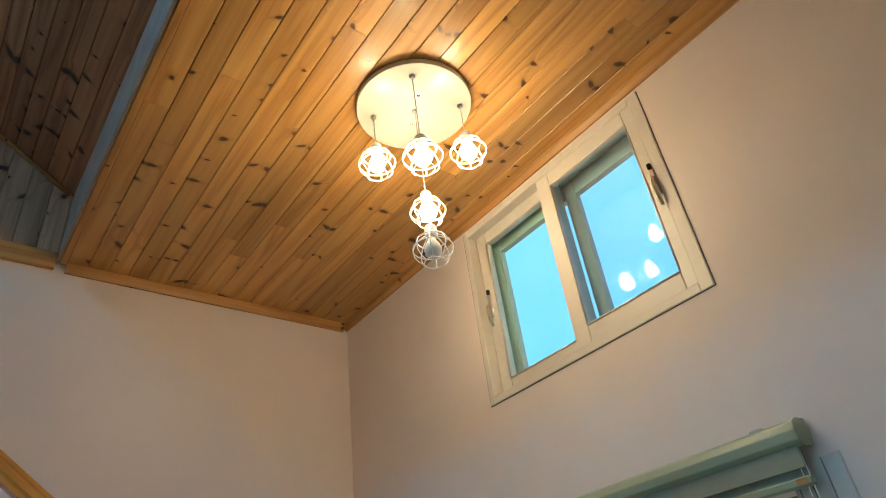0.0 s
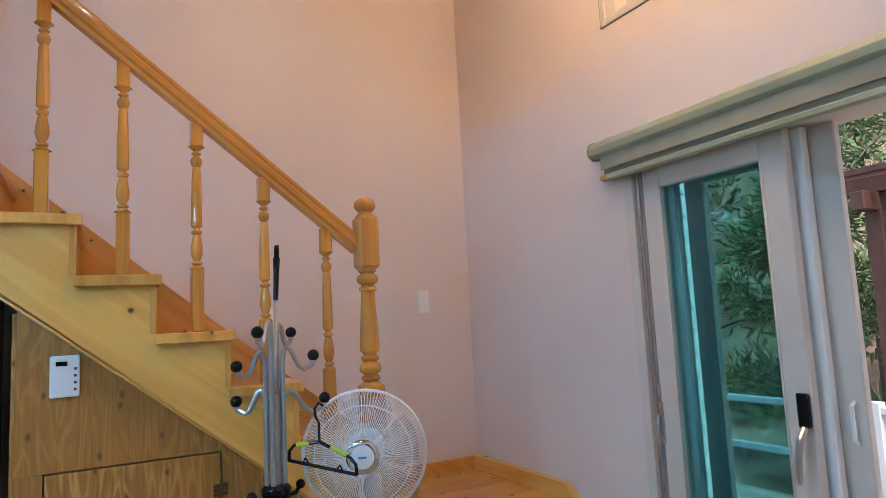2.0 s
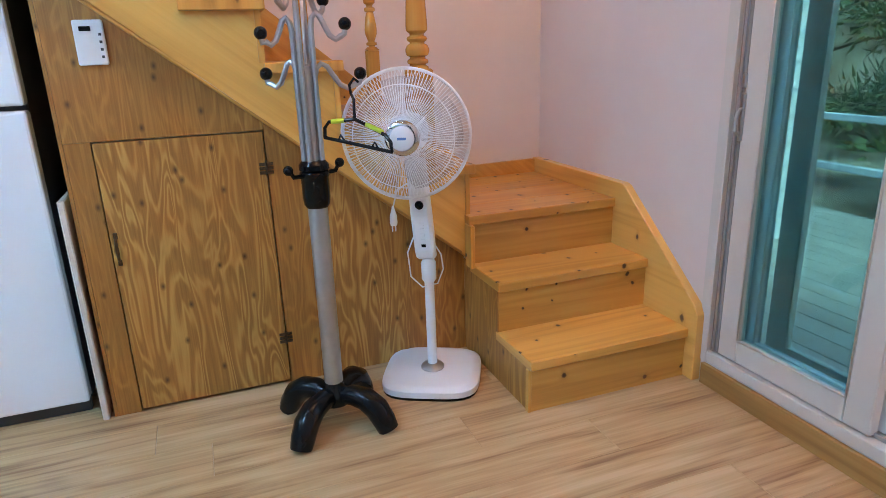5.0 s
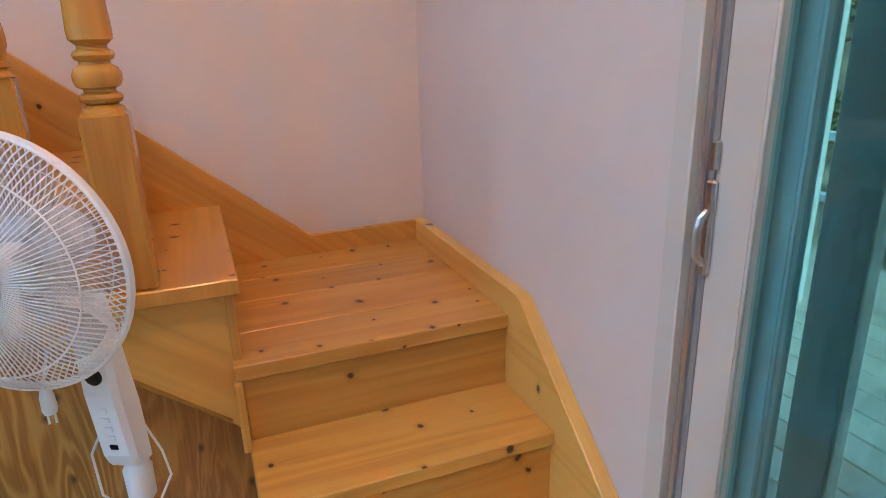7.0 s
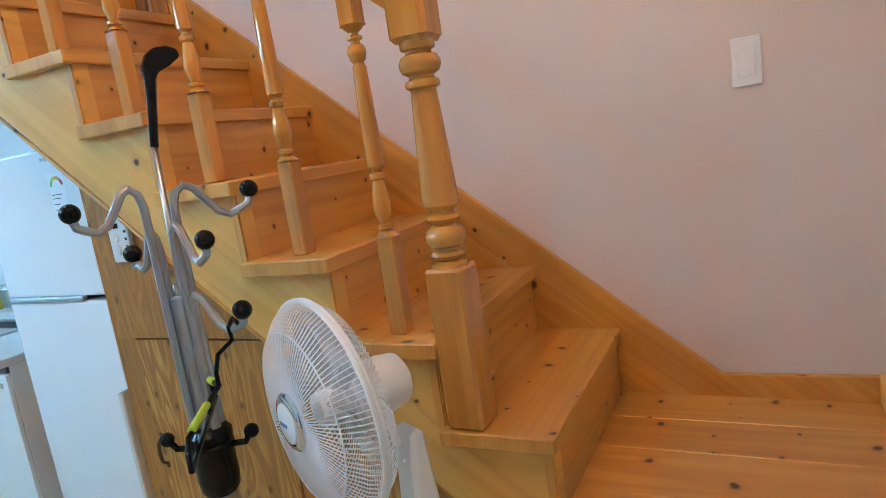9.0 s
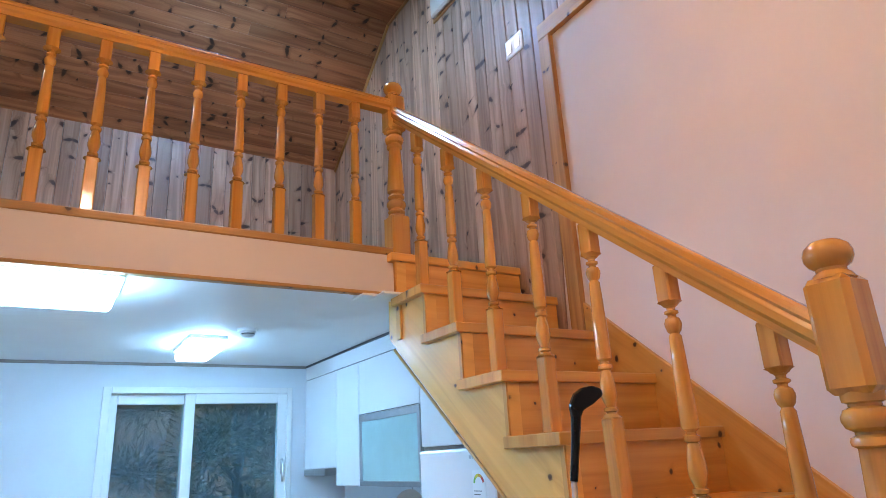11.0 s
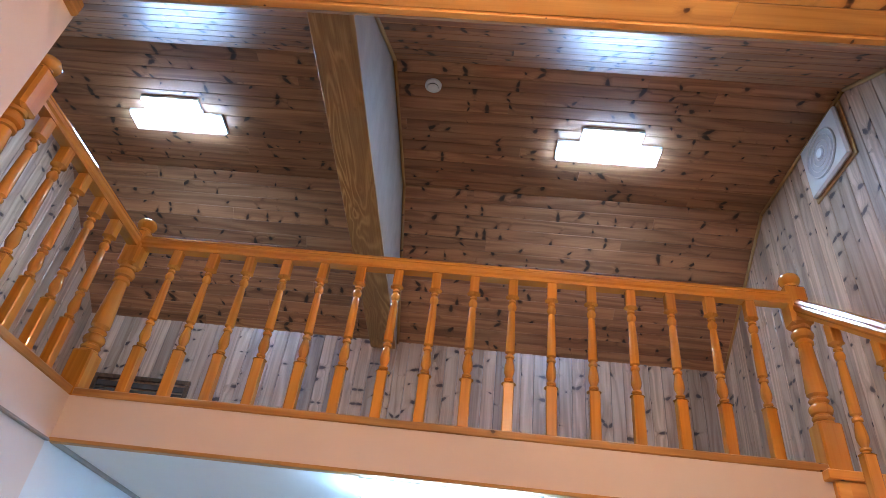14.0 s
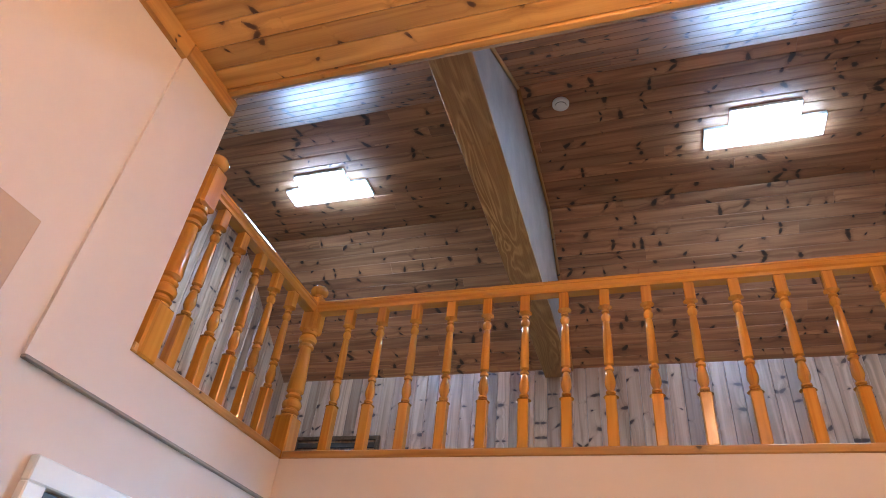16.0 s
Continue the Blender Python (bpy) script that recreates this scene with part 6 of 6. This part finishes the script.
for y in (0.82, 2.12):
    part("beam", box(5.95, 7.5, y - 0.05, y + 0.05, 2.05, 2.19, 0.006, 0), BROWN_PAINT, per)
for x in (6.2, 7.3):
    part("beam", box(x - 0.05, x + 0.05, 0.52, 2.42, 2.19, 2.32, 0.006, 1), BROWN_PAINT, per)
for i in range(6):
    part("slat", box(6.0 + 0.28 * i, 6.06 + 0.28 * i, 0.47, 2.47, 2.32, 2.37, 0.004, 1), BROWN_PAINT, per)
part("arch", tube([(6.2, 0.89 + 0.58 * (1 - math.cos(math.pi * i / 12)), 1.45 + 0.5 * math.sin(math.pi * i / 12)) for i in range(13)], 0.03, 8), BROWN_PAINT, per)
part("canopy", box(6.3, 7.2, 0.89, 2.05, 1.35, 2.0, 0.02), BLACK_PLASTIC, per, "black fabric swing cover")
part("seat", merge(*[box(6.45 + 0.1 * i, 6.53 + 0.1 * i, 0.92, 2.02, 0.05, 0.08, 0.004, 1) for i in range(5)]), BROWN_PAINT, per)


def tree(x, y, h, spread, seed, lean=0.0):
    r = random.Random(seed)
    t = thing("pine_tree", (x, y, -0.45), "dark green garden pine with an open ragged crown", "tree", "garden trees")
    pts = [(x + lean * i / 6 + r.uniform(-0.05, 0.05), y + r.uniform(-0.06, 0.06), -0.45 + h * 0.85 * i / 6) for i in range(7)]
    trunk = [tube(pts, [0.11 - 0.014 * i for i in range(7)], 8)]
    tips = []
    for i in range(16):
        k = r.uniform(0.3, 1.0)
        j = min(int(k * 6), 5)
        b = Vector(pts[j]).lerp(Vector(pts[j + 1]), k * 6 - j)
        a = r.uniform(0, 2 * math.pi)
        ln = spread * (1.15 - 0.7 * k) * r.uniform(0.6, 1.1)
        e = b + Vector((math.cos(a) * ln, math.sin(a) * ln, r.uniform(0.0, 0.45) * ln))
        m = (b + e) / 2 + Vector((0, 0, 0.08))
        trunk.append(tube([b, m, e], [0.03, 0.02, 0.008], 5))
        tips += [m.lerp(e, r.uniform(0.0, 1.0)) for _ in range(4)] + [e]
    part("trunk", merge(*trunk), BARK, t, "grey-brown trunk and limbs")
    verts, faces = [], []
    for p in tips:
        for _ in range(55):
            d = Vector((r.gauss(0, 1), r.gauss(0, 1), r.gauss(0.15, 0.7))).normalized()
            c = p + d * r.uniform(0.02, 0.34)
            s = Vector((r.gauss(0, 1), r.gauss(0, 1), r.gauss(0, 1))).cross(d).normalized() * 0.018
            q = c + d * r.uniform(0.07, 0.16)
            n = len(verts)
            verts += [c - s, c + s, q]
            faces.append((n, n + 1, n + 2))
    me = bpy.data.meshes.new("crown")
    me.from_pydata([v - Vector((x, y, -0.45)) for v in verts], [], faces)
    me.materials.append(LEAF)
    crown = new("crown", me)
    crown.parent = t
    ORIGIN[crown] = ORIGIN[t]
    tagged(crown, "dark green needle clumps", kind="stuff")


for i, (x, y, h, s, l) in enumerate(((9.0, 0.6, 4.6, 1.5, 0.2), (9.6, 2.4, 5.2, 1.6, -0.2), (8.6, -1.2, 4.4, 1.4, 0.1), (10.5, 4.4, 5.0, 1.7, 0.0), (11.5, 1.4, 6.2, 1.9, 0.0), (9.2, 6.6, 4.8, 1.6, 0.2), (12.0, 3.4, 6.0, 2.0, 0.1), (7.6, 3.6, 3.2, 1.1, 0.0))):
    tree(x, y, h, s, 40 + i, l)
slope = bmesh.new()
grid = [[slope.verts.new((11 + 1.1 * i, -16 + 1.6 * j, -0.5 + max(0.0, 0.8 * i) + 0.25 * noise.noise(Vector((i * 0.6, j * 0.5, 3))))) for j in range(26)] for i in range(14)]
for i in range(13):
    for j in range(25):
        f = slope.faces.new((grid[i][j], grid[i + 1][j], grid[i + 1][j + 1], grid[i][j + 1]))
        f.smooth = True
solid("hillside", uv_box(slope), SOIL, "dry hillside with scrub behind the garden", "hill", "structure")
r = random.Random(9)
verts, faces = [], []
for _ in range(420):
    x = r.uniform(10.5, 24)
    y = r.uniform(-14, 22)
    z = -0.5 + max(0, (x - 11) * 0.72)
    k = r.uniform(0.4, 1.3)
    for _ in range(60):
        d = Vector((r.gauss(0, 1), r.gauss(0, 1), abs(r.gauss(0.2, 0.8)))).normalized()
        c = Vector((x, y, z)) + d * r.uniform(0.1, k)
        s = Vector((r.gauss(0, 1), r.gauss(0, 1), r.gauss(0, 1))).cross(d).normalized() * 0.06
        n = len(verts)
        verts += [c - s, c + s, c + d * 0.3]
        faces.append((n, n + 1, n + 2))
me = bpy.data.meshes.new("scrub")
me.from_pydata(verts, [], faces)
me.materials.append(LEAF)
tagged(new("scrub", me), "dark green scrub on the hillside", "bushes", kind="stuff")
# a bank and trees behind the kitchen window
solid("rear_bank", uv_box(prism([(-9.0, -0.5), (-4.5, -0.45), (-9.0, 3.5)], 1, -8, 12)), SOIL, "earth bank behind the house", "bank", "structure")
tree(-5.0, 2.6, 3.4, 1.2, 71)
tree(-5.2, 0.9, 3.8, 1.3, 72)
solid("roof", merge(prism([(CEIL_EDGE, 4.02), (EAST + 0.3, 3.74), (EAST + 0.3, 3.8), (CEIL_EDGE, 4.12)], 1, LOFT_SOUTH - 0.15, NORTH + 0.25), prism([(KNEE - 0.4, 3.8), (FOLD_WEST - 0.05, FLAT_TOP + 0.09), (FOLD_EAST + 0.05, FLAT_TOP + 0.09), (CEIL_EDGE, 4.03), (CEIL_EDGE, 4.12), (FOLD_EAST, FLAT_TOP + 0.16), (FOLD_WEST, FLAT_TOP + 0.16), (KNEE - 0.4, 3.87)], 1, LOFT_SOUTH - 0.25, NORTH + 0.25)), paint("roof_sheet", (0.12, 0.12, 0.13), 0.6), "dark roof over the house", "roof", "structure")
solid("wall_loft_front", box(CEIL_EDGE, CEIL_EDGE + 0.02, LOFT_SOUTH, SOUTH, LIVING_TOP + 0.05, 3.95), paint("front_board", (0.4, 0.3, 0.2), 0.7), "board above the passage end", "wall", "structure")

# ---- laminate planks ----
PW, PL = 0.19, 1.2
rf = random.Random(3)
y = SOUTH
while y < NORTH - 0.01:
    y1 = min(y + PW, NORTH)
    x = WEST - rf.uniform(0, PL * 0.9)
    while x < EAST - 0.01:
        a, b = max(x, WEST), min(x + PL, EAST)
        if b - a > 0.03:
            part("plank", box(a + 0.0004, b - 0.0004, y + 0.0004, y1 - 0.0004, -0.012, 0.0, 0.0012, 0), LAMINATE, floor)
        x += PL
    y = y1
